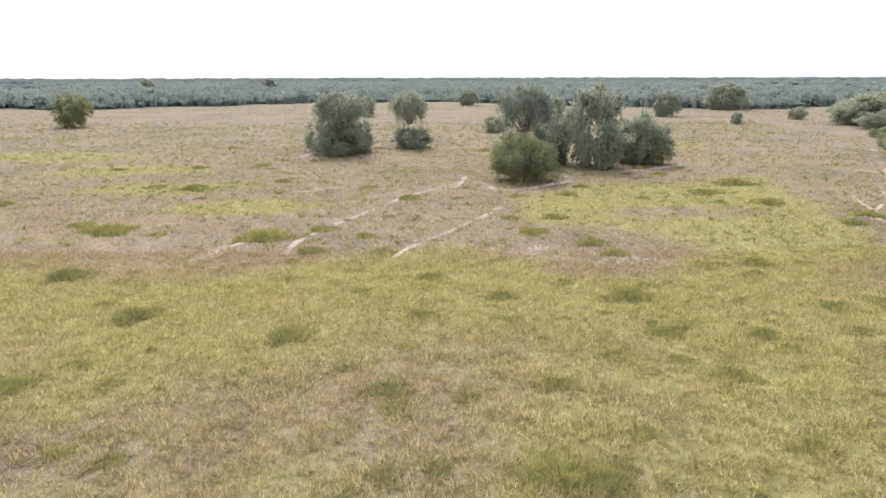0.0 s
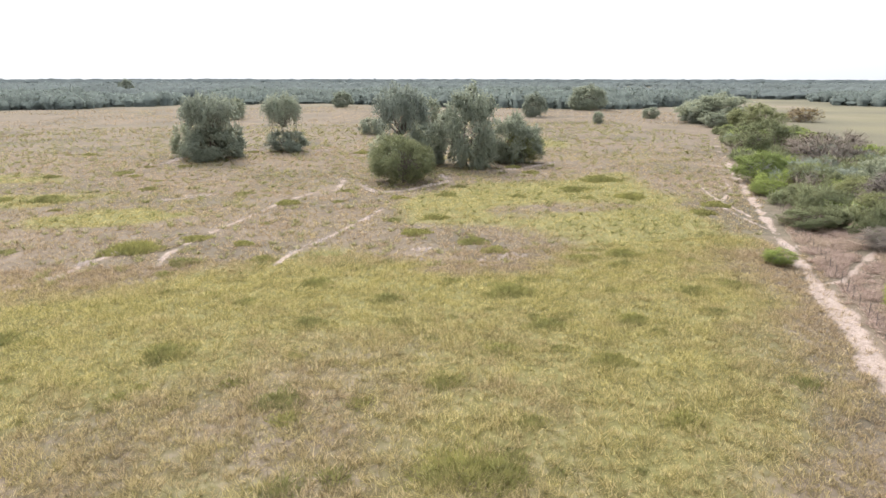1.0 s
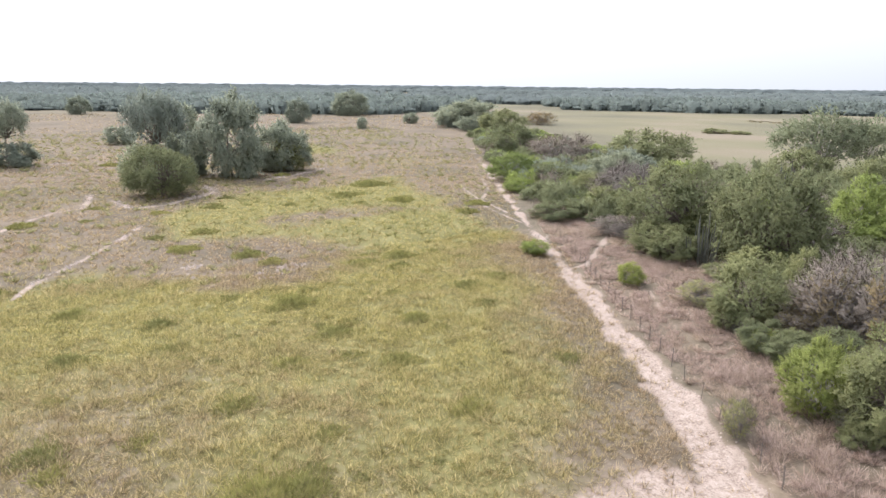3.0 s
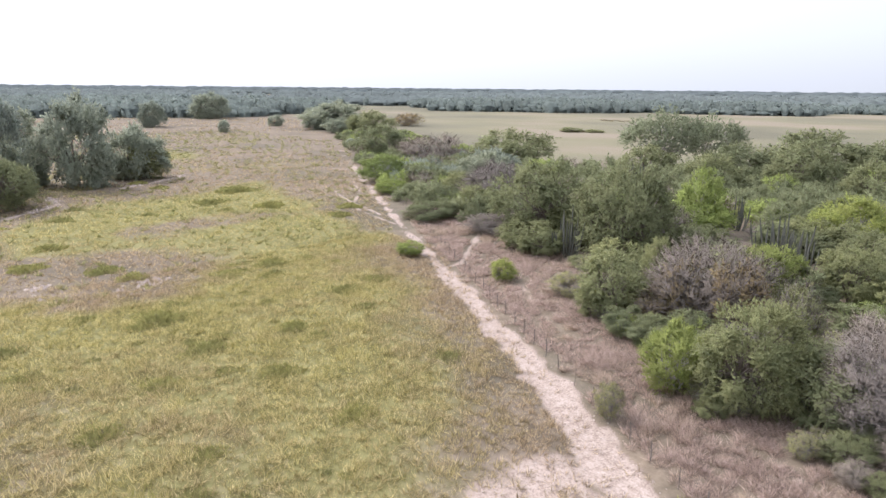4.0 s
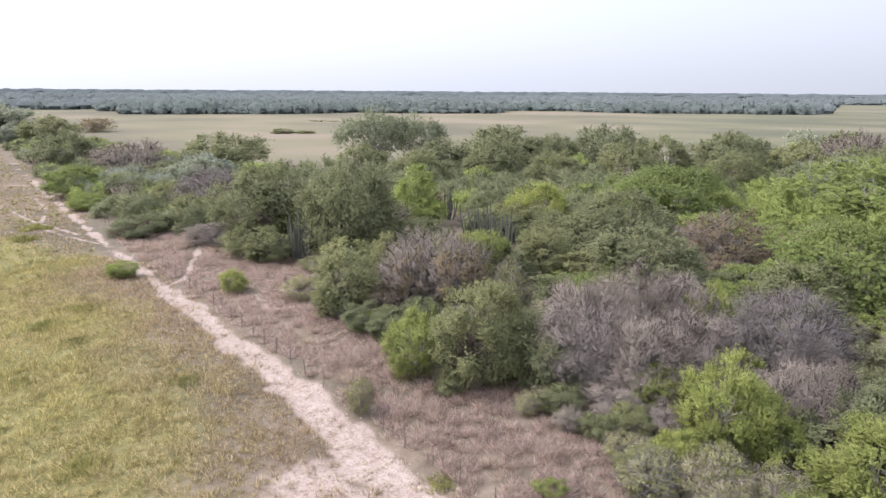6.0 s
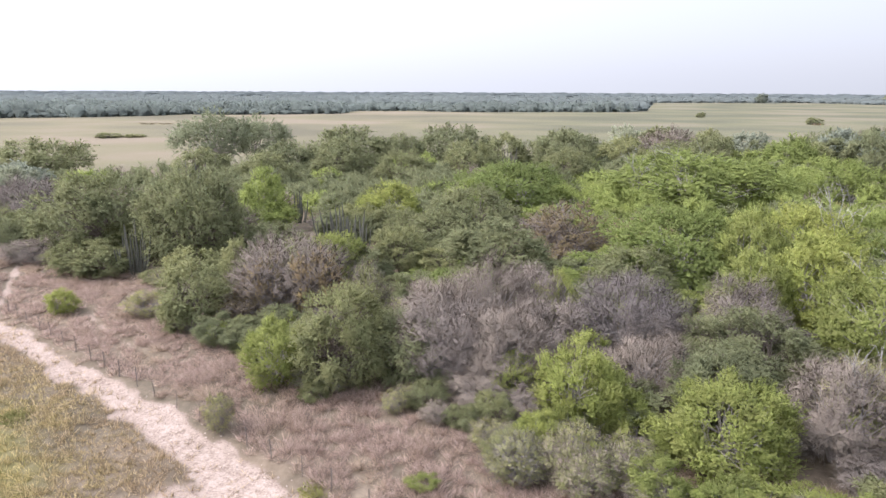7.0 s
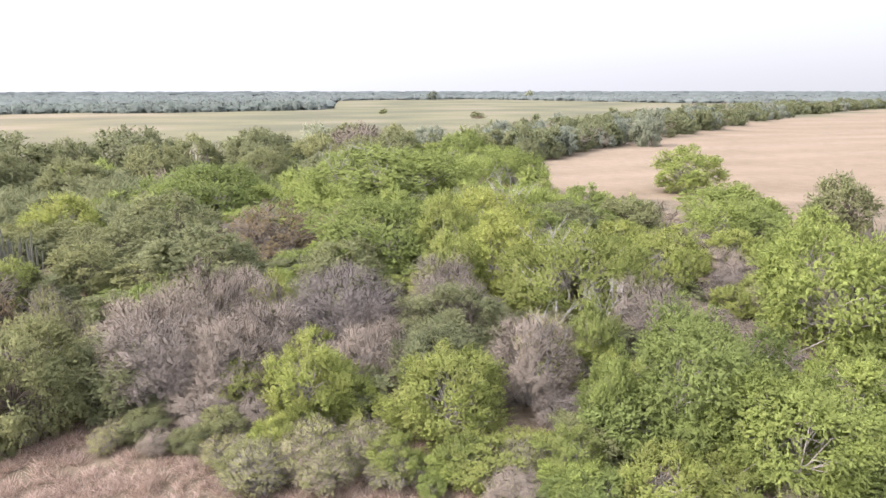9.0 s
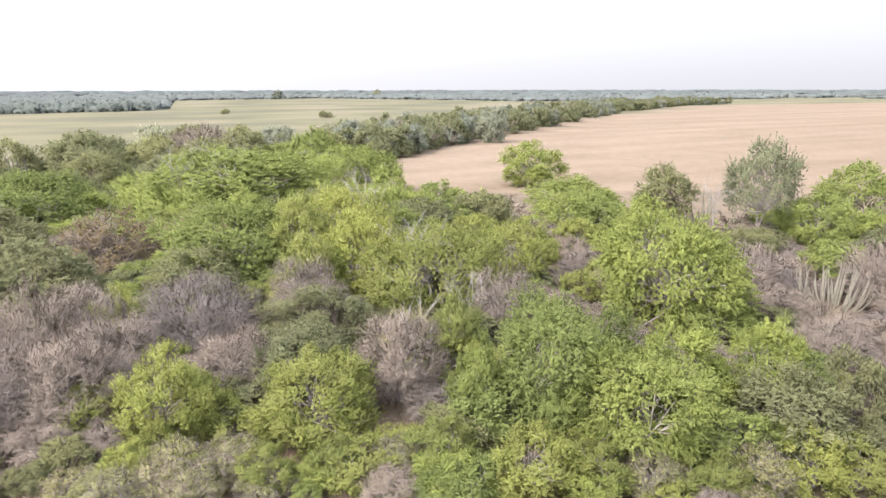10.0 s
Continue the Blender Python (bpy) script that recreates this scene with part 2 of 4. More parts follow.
# ---- mesh helpers ----
def mesh_from(name, verts, faces, material, smooth=False, normals=None, tone=None):
    """A mesh from arrays: faces all have the same number of corners; normals make loose leaves round off like one soft mass, tone sets a leaf apart."""
    verts, faces = np.asarray(verts, np.float32), np.asarray(faces, np.int32)
    me = bpy.data.meshes.new(name)
    k = faces.shape[1]
    me.vertices.add(len(verts))
    me.vertices.foreach_set("co", verts.ravel())
    me.loops.add(faces.size)
    me.loops.foreach_set("vertex_index", faces.ravel())
    me.polygons.add(len(faces))
    me.polygons.foreach_set("loop_start", np.arange(0, faces.size, k, dtype=np.int32))
    me.polygons.foreach_set("loop_total", np.full(len(faces), k, np.int32))
    me.polygons.foreach_set("use_smooth", np.full(len(faces), smooth or normals is not None))
    me.materials.append(material)
    me.update()
    me.validate()
    if normals is not None:
        soft = me.attributes.new("custom_normal", "FLOAT_VECTOR", "POINT")
        soft.data.foreach_set("vector", np.asarray(normals, np.float32).ravel())
        me.update()
    if tone is not None:
        me.attributes.new("tone", "FLOAT", "POINT").data.foreach_set("value", np.asarray(tone, np.float32).ravel())
    return me


def part(name, me, parent, label=""):
    ob = new(name, me)
    ob.parent = parent
    return tagged(ob, label)


def unit(v):
    return v / (np.linalg.norm(v, axis=-1, keepdims=True) + 1e-9)


def value_noise(x, y, size, seed=0):
    """Smooth noise from 0 to 1 over the plan."""
    u, v = np.asarray(x, float) / size, np.asarray(y, float) / size
    i, j = np.floor(u), np.floor(v)
    fu, fv = u - i, v - j
    fu, fv = fu * fu * (3 - 2 * fu), fv * fv * (3 - 2 * fv)

    def lattice(a, b):
        s = np.sin(a * 127.1 + b * 311.7 + seed * 74.7) * 43758.5453
        return s - np.floor(s)
    low = lattice(i, j) * (1 - fu) + lattice(i + 1, j) * fu
    high = lattice(i, j + 1) * (1 - fu) + lattice(i + 1, j + 1) * fu
    return low * (1 - fv) + high * fv


def fractal(x, y, size, seed=0):
    return sum(value_noise(x, y, size / 2 ** k, seed + k) / 2 ** k for k in range(3)) / 1.75


def line_distance(x, y, line, widths=None):
    """The distance to a line of points, less its half width there."""
    best = np.full(np.shape(x), 1e9)
    for k in range(len(line) - 1):
        (ax, ay), (bx, by) = line[k], line[k + 1]
        dx, dy = bx - ax, by - ay
        s = np.clip(((x - ax) * dx + (y - ay) * dy) / (dx * dx + dy * dy), 0, 1)
        d = np.hypot(x - ax - s * dx, y - ay - s * dy)
        if widths:
            d = d - (widths[k] * (1 - s) + widths[k + 1] * s)
        best = np.minimum(best, d)
    return best


def inside(x, y, polygon):
    hit = np.zeros(np.shape(x), bool)
    for (ax, ay), (bx, by) in zip(polygon, polygon[1:] + polygon[:1]):
        cross = (ay > y) != (by > y)
        hit ^= cross & (x < (bx - ax) * (y - ay) / ((by - ay) if by != ay else 1e-9) + ax)
    return hit


def soft_area(x, y, polygon, blur, wobble=0.0, size=8.0, seed=0):
    """1 inside a polygon, 0 outside, with a blurred and wandering border."""
    d = line_distance(x, y, polygon + polygon[:1])
    d = np.where(inside(x, y, polygon), d, -d) + wobble * (fractal(x, y, size, seed) - 0.5) * 2
    return np.clip(d / blur * 0.5 + 0.5, 0, 1)


# ---- the plan of the ground ----
TRAIL = [(14, 0), (19.9, 7.8), (23.2, 14.0), (26.5, 19.2), (30.3, 25.8), (33.3, 31.3), (36.4, 37.5), (40.0, 43.8), (42.2, 48.6), (48.7, 60.3),
         (56, 74.3), (64.7, 90), (80.6, 119), (101.2, 155.5), (137.3, 219.5), (150, 245)]
TRAIL_HALF = [2.1, 1.9, 1.5, 1.15, 0.85, 0.8, 0.6, 0.8, 0.5, 0.15, 0.2, 0.35, 0.15, 0.1, 0.05, 0.0]
FENCE = [(21.0, 5.0), (25.3, 13.2), (28.5, 19.4), (38.7, 38.0), (46.0, 51.0), (58.5, 73.0), (79.0, 112.0), (97, 144)]
BRANCH = [(42.6, 48.3), (44.9, 48.6), (49.8, 52.2), (55.6, 56.6), (59.4, 60.0)]
SPUR = [(37.0, 28.3), (38.9, 32.0), (41.3, 35.8), (45.2, 40.6)]
COW_PATHS = [
    ([(-16.1, 64.0), (-16.2, 69.6), (-14.7, 74.4), (-12.3, 80.6), (-10.1, 86.2), (-5.4, 98.1), (-1.3, 104.7), (2.5, 107), (4.2, 120)], 0.42),
    ([(-5.3, 62.5), (-3.8, 67.6), (1.0, 75.5), (4.8, 82.8), (7.8, 89.1)], 0.36),
    ([(6.4, 112.2), (8.5, 103.0), (13.2, 104.5), (19.1, 110.2), (22.0, 113.2), (22.3, 120.0)], 0.6),
    ([(33.5, 123.5), (39.9, 127.2), (46.8, 131.2), (49.2, 135.6)], 0.7),
    ([(-24.4, 62.4), (-23.3, 66.8), (-22.2, 69.2), (-20.9, 70.9)], 0.45),
    ([(-35.6, 146.7), (-31.8, 147.6), (-30.1, 157.8)], 0.8),
    ([(-17.0, 167.8), (-13.8, 173.3)], 1.2),
    ([(-2.7, 167.5), (2.3, 169.4)], 1.2),
    ([(-22.9, 102.3), (-18.5, 104.9), (-16.2, 107.7)], 0.6),
    ([(77.2, 129.2), (80.2, 124.9), (80.8, 121.6)], 0.5),
    ([(71.3, 106.8), (64.5, 94.5), (55.6, 84.2)], 0.22),
    ([(55.6, 84.2), (53.7, 76.6), (51.9, 66.6)], 0.22),
    ([(62, 99), (58.5, 90), (55.0, 76)], 0.22),
]
BARE_SPOTS = [([(15.4, 60.5), (17.1, 62.1), (19.5, 63.6)], 0.9), ([(10.1, 67.0), (10.8, 63.6)], 0.8), ([(-31.2, 59.3), (-29.3, 60.5), (-26.5, 60.8)], 1.2)]
PASTURE = [(-90, 60), (-41, 59), (-20, 58.5), (-10, 63), (1, 66), (9, 60), (19, 58), (26, 63), (27.5, 68), (22, 77), (12, 81), (11, 92),
           (29, 107), (56, 117), (52, 96), (50, 86), (46.5, 72), (41, 60), (35.5, 47), (29.5, 35), (23, 24.5), (18, 17.5), (12, 8), (4, -4), (-90, -40)]
BARE_NEAR = [(-36, 33), (-24, 33), (-15, 36), (-7, 39), (4, 38), (8, 31), (9, 22), (-40, 16)]
FIELD_EDGE = [(137, -58), (154, -70), (197, -117), (224, -157), (279, -227), (358, -335), (446, -473), (502, -572), (510, -650), (500, -800), (505, -942)]
TILLED = FIELD_EDGE + [(300, -1200), (-200, -1300), (-60, -300), (20, -140), (70, -105), (88, -82), (98, -56), (118, -52)]
MEADOW = [(120, 100), (140, 92), (150, 60), (160, 30), (175, 8), (186, -20), (190, -50), (300, -170), (420, -300), (1000, -90), (900, 40), (640, -30),
          (450, 262), (303, 424), (190, 265), (140, 170)]
PATCHES = [(-45, 105, 13, 7), (-27, 90, 8, 5), (-62, 128, 16, 8), (-90, 150, 25, 12), (20, 150, 8, 5), (60, 175, 10, 14)]


def zones(x, y):
    x, y = np.asarray(x, float), np.asarray(y, float)
    rough = fractal(x, y, 5.0, 3)
    green = soft_area(x, y, PASTURE, 5.0, 3.0, 9.0, 1)
    green *= 1 - 0.8 * soft_area(x, y, BARE_NEAR, 13.0, 7.0, 7.0, 2)
    for cx, cy, rx, ry in PATCHES:
        e = np.hypot((x - cx) / rx, (y - cy) / ry)
        green = np.maximum(green, np.clip(1.35 - e + (rough - 0.5), 0, 0.75))
    band = np.clip(1.6 - np.hypot((x - 31) / 11, (y - 86) / 4.5) + (rough - 0.5) * 1.5, 0, 1)
    spot = np.clip(1.5 - np.hypot((x - 16) / 5, (y - 61) / 4) + (rough - 0.5) * 1.5, 0, 1)
    green = green * (1 - 0.9 * band) * (1 - 0.95 * spot)
    far = np.hypot(x, y)
    green = green * (0.60 + 0.55 * fractal(x, y, 14, 5) + 0.2 * fractal(x, y, 4.5, 95)) + 0.62 * np.clip((fractal(x, y, 24, 7) - 0.46) * 4, 0, 1) * (far < 420) * (y > 60) * rough
    d = line_distance(x, y, TRAIL, TRAIL_HALF) + (fractal(x, y, 2.6, 11) - 0.5) * 1.7 + (fractal(x, y, 0.9, 12) - 0.5) * 0.9
    sand = np.clip(0.60 - d / 1.9, 0, 0.66)
    wash = np.clip(1.15 - np.hypot((x - 20.0) / 5.5, (y - 16.0) / 7.0), 0, 1) * np.clip((25.5 - x) / 2, 0, 1)
    sand = np.maximum(sand, np.clip(wash * 1.75 * fractal(x, y, 1.6, 51), 0, 0.62))
    for line in (BRANCH, SPUR):
        d = line_distance(x, y, line) + (fractal(x, y, 2.0, 13) - 0.5) * 0.8
        sand = np.maximum(sand, np.clip((0.72 if line is BRANCH else 0.44) - d / 1.1, 0, 1))
    for line, half in COW_PATHS:
        d = line_distance(x, y, line) + (fractal(x, y, 3.0, 17) - 0.5) * 0.7
        sand = np.maximum(sand, np.clip(0.98 - d / (half * 2.0), 0, 1) * (0.32 + 0.9 * fractal(x, y, 1.2, 19)))
    bald = fractal(x, y, 9.0, 23)
    strip = (line_distance(x, y, FENCE) < 12) & (x > 20)
    sand = np.maximum(sand, np.clip((bald - 0.62) * 3.2, 0, 0.44) * (green < 0.35) * ((y > 62) | (y < 36)) * ~strip * (far < 260))
    tilled = soft_area(x, y, TILLED, 3.0, 2.0, 6.0, 29)
    meadow = soft_area(x, y, MEADOW, 12.0, 6.0, 20.0, 31)
    meadow = np.maximum(meadow, np.clip((far - 380) / 150, 0, 1))
    return green * (1 - tilled), sand * (1 - 0.6 * tilled), tilled, meadow


def ground_z(x, y):
    x, y = np.asarray(x, float), np.asarray(y, float)
    d = line_distance(x, y, TRAIL, TRAIL_HALF)
    return 0.30 * (fractal(x, y, 22, 41) - 0.5) + 0.12 * (fractal(x, y, 3.2, 43) - 0.5) - 0.14 * np.clip(1 - d / 0.8, 0, 1)


def graded(low, high, step, reach):
    """Grid lines: even between low and high, then wider and wider out to the horizon."""
    mids = list(np.arange(low, high + step / 2, step))
    gap, a, b = step, low, high
    before, after = [], []
    while a > -reach or b < reach:
        gap *= 1.2
        a, b = a - gap, b + gap
        before.append(a), after.append(b)
    return np.array(before[::-1] + mids + after)


gx, gy = graded(-50, 100, 0.5, 4800), graded(-30, 125, 0.5, 4800)
mx, my = np.meshgrid(gx, gy)
mz = ground_z(mx, my) * np.clip(1.5 - np.hypot(mx, my) / 400, 0, 1)
nx, ny = len(gx), len(gy)
idx = np.arange(nx * ny).reshape(ny, nx)
quads = np.stack([idx[:-1, :-1], idx[:-1, 1:], idx[1:, 1:], idx[1:, :-1]], -1).reshape(-1, 4)
ground_mesh = mesh_from("ground", np.stack([mx, my, mz], -1).reshape(-1, 3), quads, GROUND, True)
att = ground_mesh.attributes.new("zone", "FLOAT_COLOR", "POINT")
att.data.foreach_set("color", np.stack(zones(mx, my), -1).reshape(-1).astype(np.float32))
ground = tagged(new("ground", ground_mesh), "flat dry pasture with sandy cattle trails and tilled soil", "ground", kind="structure")


# ---- plants ----
def tube(path, radii, sides=5):
    """A tapered, bent round stem along a path."""
    path, radii = np.asarray(path, float), np.asarray(radii, float)
    along = unit(np.gradient(path, axis=0))
    side = unit(np.cross(along, np.array([0.31, 0.95, 0.1])))
    up = np.cross(along, side)
    ang = np.arange(sides) * 2 * np.pi / sides
    rings = path[:, None] + radii[:, None, None] * (np.cos(ang)[None, :, None] * side[:, None] + np.sin(ang)[None, :, None] * up[:, None])
    f = []
    for k in range(len(path) - 1):
        for s in range(sides):
            a, b = k * sides + s, k * sides + (s + 1) % sides
            f.append((a, b, b + sides, a + sides))
    return rings.reshape(-1, 3), np.array(f)


def joined(pieces):
    v, f, at = [], [], 0
    for pv, pf in pieces:
        v.append(pv), f.append(pf + at)
        at += len(pv)
    return np.concatenate(v), np.concatenate(f)


def clump_centres(rng, r, low, h, count, skirt=False):
    """Where the crown's clumps of leaves sit, and how large they are: spread over a billowing dome, with gaps."""
    k = np.arange(count)
    least = -0.85 if skirt else -0.35
    up = least + (1 - least) * (k + 0.5) / count
    turn = k * 2.39996 + rng.normal(size=count) * 0.35
    flat = np.sqrt(np.clip(1 - up * up, 0, 1))
    u = unit(np.stack([np.cos(turn) * flat, np.sin(turn) * flat, up], -1) + rng.normal(size=(count, 3)) * 0.12)
    swell = np.ones(count)
    for _ in range(6):                        # a few billows and hollows
        way = unit(rng.normal(size=3) + (0, 0, 0.2))
        swell += rng.choice((0.18, 0.14, -0.26)) * np.exp(-((u - way) ** 2).sum(1) / 0.28)
    size = r * rng.uniform(0.15, 0.29, count)
    s = swell * rng.uniform(0.62, 0.98, count)
    middle = low + (h - low) * (0.42 if skirt else 0.5)
    rise = np.where(u[:, 2] > 0, h - middle, middle - low)
    s2 = s * (1 + 0.18 * np.minimum(u[:, 2], 0))                  # narrower towards the foot
    rise = np.where(u[:, 2] > 0, rise, rise * 1.3)
    c = np.stack([u[:, 0] * s2 * (r - size * 0.6), u[:, 1] * s2 * (r - size * 0.6), middle + u[:, 2] * s * (rise - size * 0.4)], -1)
    c[:, 2] = np.clip(c[:, 2], low + size * 0.35, h * 1.04 - size * 0.5)
    keep = rng.uniform(0, 1, count) > 0.14
    return c[keep], size[keep]


def sprays(rng, c, size, count, per, reach, leaf, wide, up=0.3, droop=0.3, axis=False):
    """Leafy sprays about the clumps: each a bent twig set with small pointed leaves on both sides. Gives corners, faces, soft normals and tones."""
    middle = c.mean(0) * (1, 1, 0.75)
    pick = rng.choice(len(c), count, p=size ** 2 / (size ** 2).sum())
    away = unit(c[pick] - middle)
    way = unit(rng.normal(size=(count, 3)) + away * 0.5 + (0, 0, 0.25))
    p = c[pick] + way * (size[pick] * rng.uniform(0.1, 0.95, count))[:, None]
    go = unit(way * 0.8 + away * 0.5 + rng.normal(size=(count, 3)) * 0.45 + (0, 0, up))
    side = unit(np.cross(go, rng.normal(size=(count, 3))))
    far = (reach * rng.uniform(0.55, 1.3, count))[:, None, None]
    s = ((np.arange(per) + rng.uniform(0, 1, (count, per))) / per)[:, :, None]
    at = p[:, None] + go[:, None] * far * s - np.array([0, 0, droop]) * far * s * s
    turn = np.where(np.arange(per) % 2, 1.0, -1.0)[None, :, None]
    point = unit(go[:, None] * 0.7 + side[:, None] * turn * 0.9 + rng.normal(size=(count, per, 3)) * 0.6)
    face = unit(way * 0.45 + away * 0.6 + (0, 0, 0.45))          # leaves turn their upper side outwards, to the light
    b = unit(np.cross(point, face[:, None] + rng.normal(size=(count, per, 3)) * 0.4)) * wide * 0.5 * rng.uniform(0.7, 1.3, (count, per, 1))
    tip = at + point * leaf * rng.uniform(0.6, 1.3, (count, per, 1)) * (1.15 - 0.35 * s)
    tri = np.stack([at - b, at + b, tip], 2)
    n = unit(np.cross(tri[:, :, 1] - tri[:, :, 0], tri[:, :, 2] - tri[:, :, 0]))
    soft = unit(face[:, None] + n * 0.4)
    tone = np.repeat(rng.uniform(0, 1, count), per * 3)
    v, soft = tri.reshape(-1, 3), np.repeat(soft.reshape(-1, 3), 3, 0)
    if axis:                                  # the twig itself
        b = unit(np.cross(go, face + rng.normal(size=(count, 3)) * 0.4)) * wide * 0.8
        stem = np.stack([p - b, p + b, p + go * far[:, 0] - np.array([0, 0, droop]) * far[:, 0]], 1).reshape(-1, 3)
        v, soft, tone = np.concatenate([v, stem]), np.concatenate([soft, np.repeat(face, 3, 0)]), np.concatenate([tone, rng.uniform(0.5, 1, count * 3)])
    return v, np.arange(len(v)).reshape(-1, 3), soft, tone


def limbs(rng, c, r, low, h, stems, thick):
    """Stems from the root and a limb to each clump."""
    pieces, forks = [], []
    for k in range(stems):
        a = rng.uniform(0, 2 * np.pi)
        lean = r * (0.10 if stems == 1 else 0.32)
        top = np.array([math.cos(a) * lean, math.sin(a) * lean, low + (h - low) * 0.35])
        root = np.array([math.cos(a), math.sin(a), 0]) * (0.0 if stems == 1 else 0.08 * r) + (0, 0, -0.25)
        mid = (root + top) / 2 + rng.normal(size=3) * 0.06 * r
        pieces.append(tube([root, mid, top], [thick, thick * 0.8, thick * 0.5], 6))
        forks.append((mid + top) / 2)
    forks = np.array(forks)
    for q in c:
        start = forks[np.argmin(((forks - q) ** 2).sum(1))]
        a, b = start + (q - start) * 0.4 + rng.normal(size=3) * 0.1 * r, start + (q - start) * 0.75 + rng.normal(size=3) * 0.08 * r
        pieces.append(tube([start, a, b, q], [thick * 0.45, thick * 0.32, thick * 0.2, thick * 0.08], 4))
    return joined(pieces)


# kind: name, share of the height that is bare stem, stems, density of leaves, bark, label, category, flatness
KINDS = {
    "G": ("thorn_tree", 0.05, 3, 1.0, BARK_GREY, "bushy thorn tree with fresh green feathery leaves", "tree"),
    "Y": ("thorn_shrub", 0.02, 4, 1.0, BARK_GREY, "yellow-green leafy thorn shrub with pale stems", "shrub"),
    "O": ("scrub_tree", 0.04, 3, 0.95, BARK, "dull olive-green scrub tree with dense fine leaves", "tree"),
    "D": ("dark_tree", 0.0, 2, 1.1, BARK, "dark tree in dry pasture, haze painted into leaf colour", "tree"),
    "T": ("drooping_tree", 0.40, 1, 1.2, BARK, "tree with drooping crown above bushes, haze in its leaf colour", "tree"),
    "R": ("russet_shrub", 0.06, 4, 0.35, BARK, "russet-brown shrub with withering leaves", "shrub"),
    "S": ("thin_tree", 0.14, 3, 0.6, BARK_GREY, "tall thin-leaved tree with visible crooked limbs", "tree"),
    "P": ("pale_shrub", 0.04, 5, 0.42, BARK_GREY, "low pale shrub with whitish sparse leaves", "shrub"),
    "B": ("bare_shrub", 0.05, 6, 1.0, BARK_GREY, "leafless lilac-grey shrub of dense bare twigs", "shrub"),
}


# build: radius, height for its radius, leaves near by, at middle distance and far off
BUILDS = [(2.4, 1.8, (34000, 14000, 3000)), (4.6, 1.6, (80000, 30000, 8000)), (8.0, 1.25, (80000, 52000, 16000))]
# how a kind's sprays grow: cover, upward bent, droop
HABIT = {"G": (1.5, 0.35, 0.30), "Y": (1.4, 0.75, 0.05), "O": (1.4, 0.45, 0.35), "D": (1.7, 0.35, 0.3), "T": (1.4, 0.0, 0.9), "R": (0.55, 0.4, 0.1), "S": (0.75, 0.4, 0.3),
         "P": (0.7, 0.6, 0.1), "B": (1.0, 0.55, 0.0)}


def crown_parts(kind, rng, c, size, r0, h0, low, n, near, build, root):
    """The leaves of a crown, and the bare twigs that show among thin leaves."""
    area = 2 * math.pi * r0 * (r0 + h0 - low) * 0.5
    cover, up, droop = HABIT[kind]
    per, reach = (10, 9, 7)[near], (0.45, 0.65, 1.1)[near] * (0.85, 1.0, 1.25)[build]
    if kind != "B":
        leaf = math.sqrt(cover * area / (n * 0.2))
        v, f, soft, tone = sprays(rng, c, size, n // per, per, reach, leaf, leaf * 0.62, up, droop)
        part("crown", mesh_from("crown", v, f, LEAF[kind], normals=soft, tone=tone), root)
    if kind in "BRP":
        n = n if kind == "B" else int(n * 0.6)
        width = (0.020, 0.034, 0.075)[near] * (1, 1.2, 1.5)[build]
        v, f, soft, tone = sprays(rng, c, size * 1.35, n // 8, 7, reach * 1.3, 0.34 * (1, 1.4, 2.2)[near], width * 0.8, 0.55, 0.0, True)
        name, label = ("crown", "dense bare grey twigs") if kind == "B" else ("twig_mass", "bare grey twigs")
        part(name, mesh_from(name, v, f, LEAF["B"], normals=soft, tone=tone), root, label)


models = {}


def plant(kind, x, y, h, r, seed, detail=None, group=""):
    """One tree or shrub: an Empty at its foot, a trunk with its limbs, and a crown. Plants of one build share their meshes."""
    name, bare, stems, dense, bark, label, category = KINDS[kind]
    far = math.hypot(x, y) if detail is None else detail
    build = 0 if r < 3.3 else 1 if r < 6.2 else 2
    near = 0 if far < 50 else 1 if far < 130 else 2
    r0, share, counts = BUILDS[build]
    h0 = r0 * share
    key = (kind, build, near, seed % 2 if near < 2 else 0)
    spin = float(np.random.default_rng(seed).uniform(0, 360))
    at = pose(x, y, float(ground_z(x, y)), 0, 0, spin)
    if key in models:
        root = copy_thing(models[key], at)
    else:
        rng = np.random.default_rng(1000 + 37 * len(models))
        low = h0 * bare
        count = int(np.clip(50 + r0 * 9, 14, 115 if near < 2 else 60))
        c, size = clump_centres(rng, r0, low, h0, count, kind not in "ST")
        root = new(name)
        root.empty_display_size = 0.3
        part("trunk", mesh_from("trunk", *limbs(rng, c, r0, low, h0, stems, 0.035 + 0.02 * r0), bark, True), root)
        n = int(counts[near] * dense * (0.8 if kind == "B" else 1.0))
        crown_parts(kind, rng, c, size, r0, h0, low, n, near, build, root)
        root.matrix_basis = at
        models[key] = root
    root.scale = (r / r0, r / r0, h / h0)
    size = "tall" if h > 8 else "small" if h < 3 else "medium-sized"
    return tagged(root, f"{size} {label}", category, group)


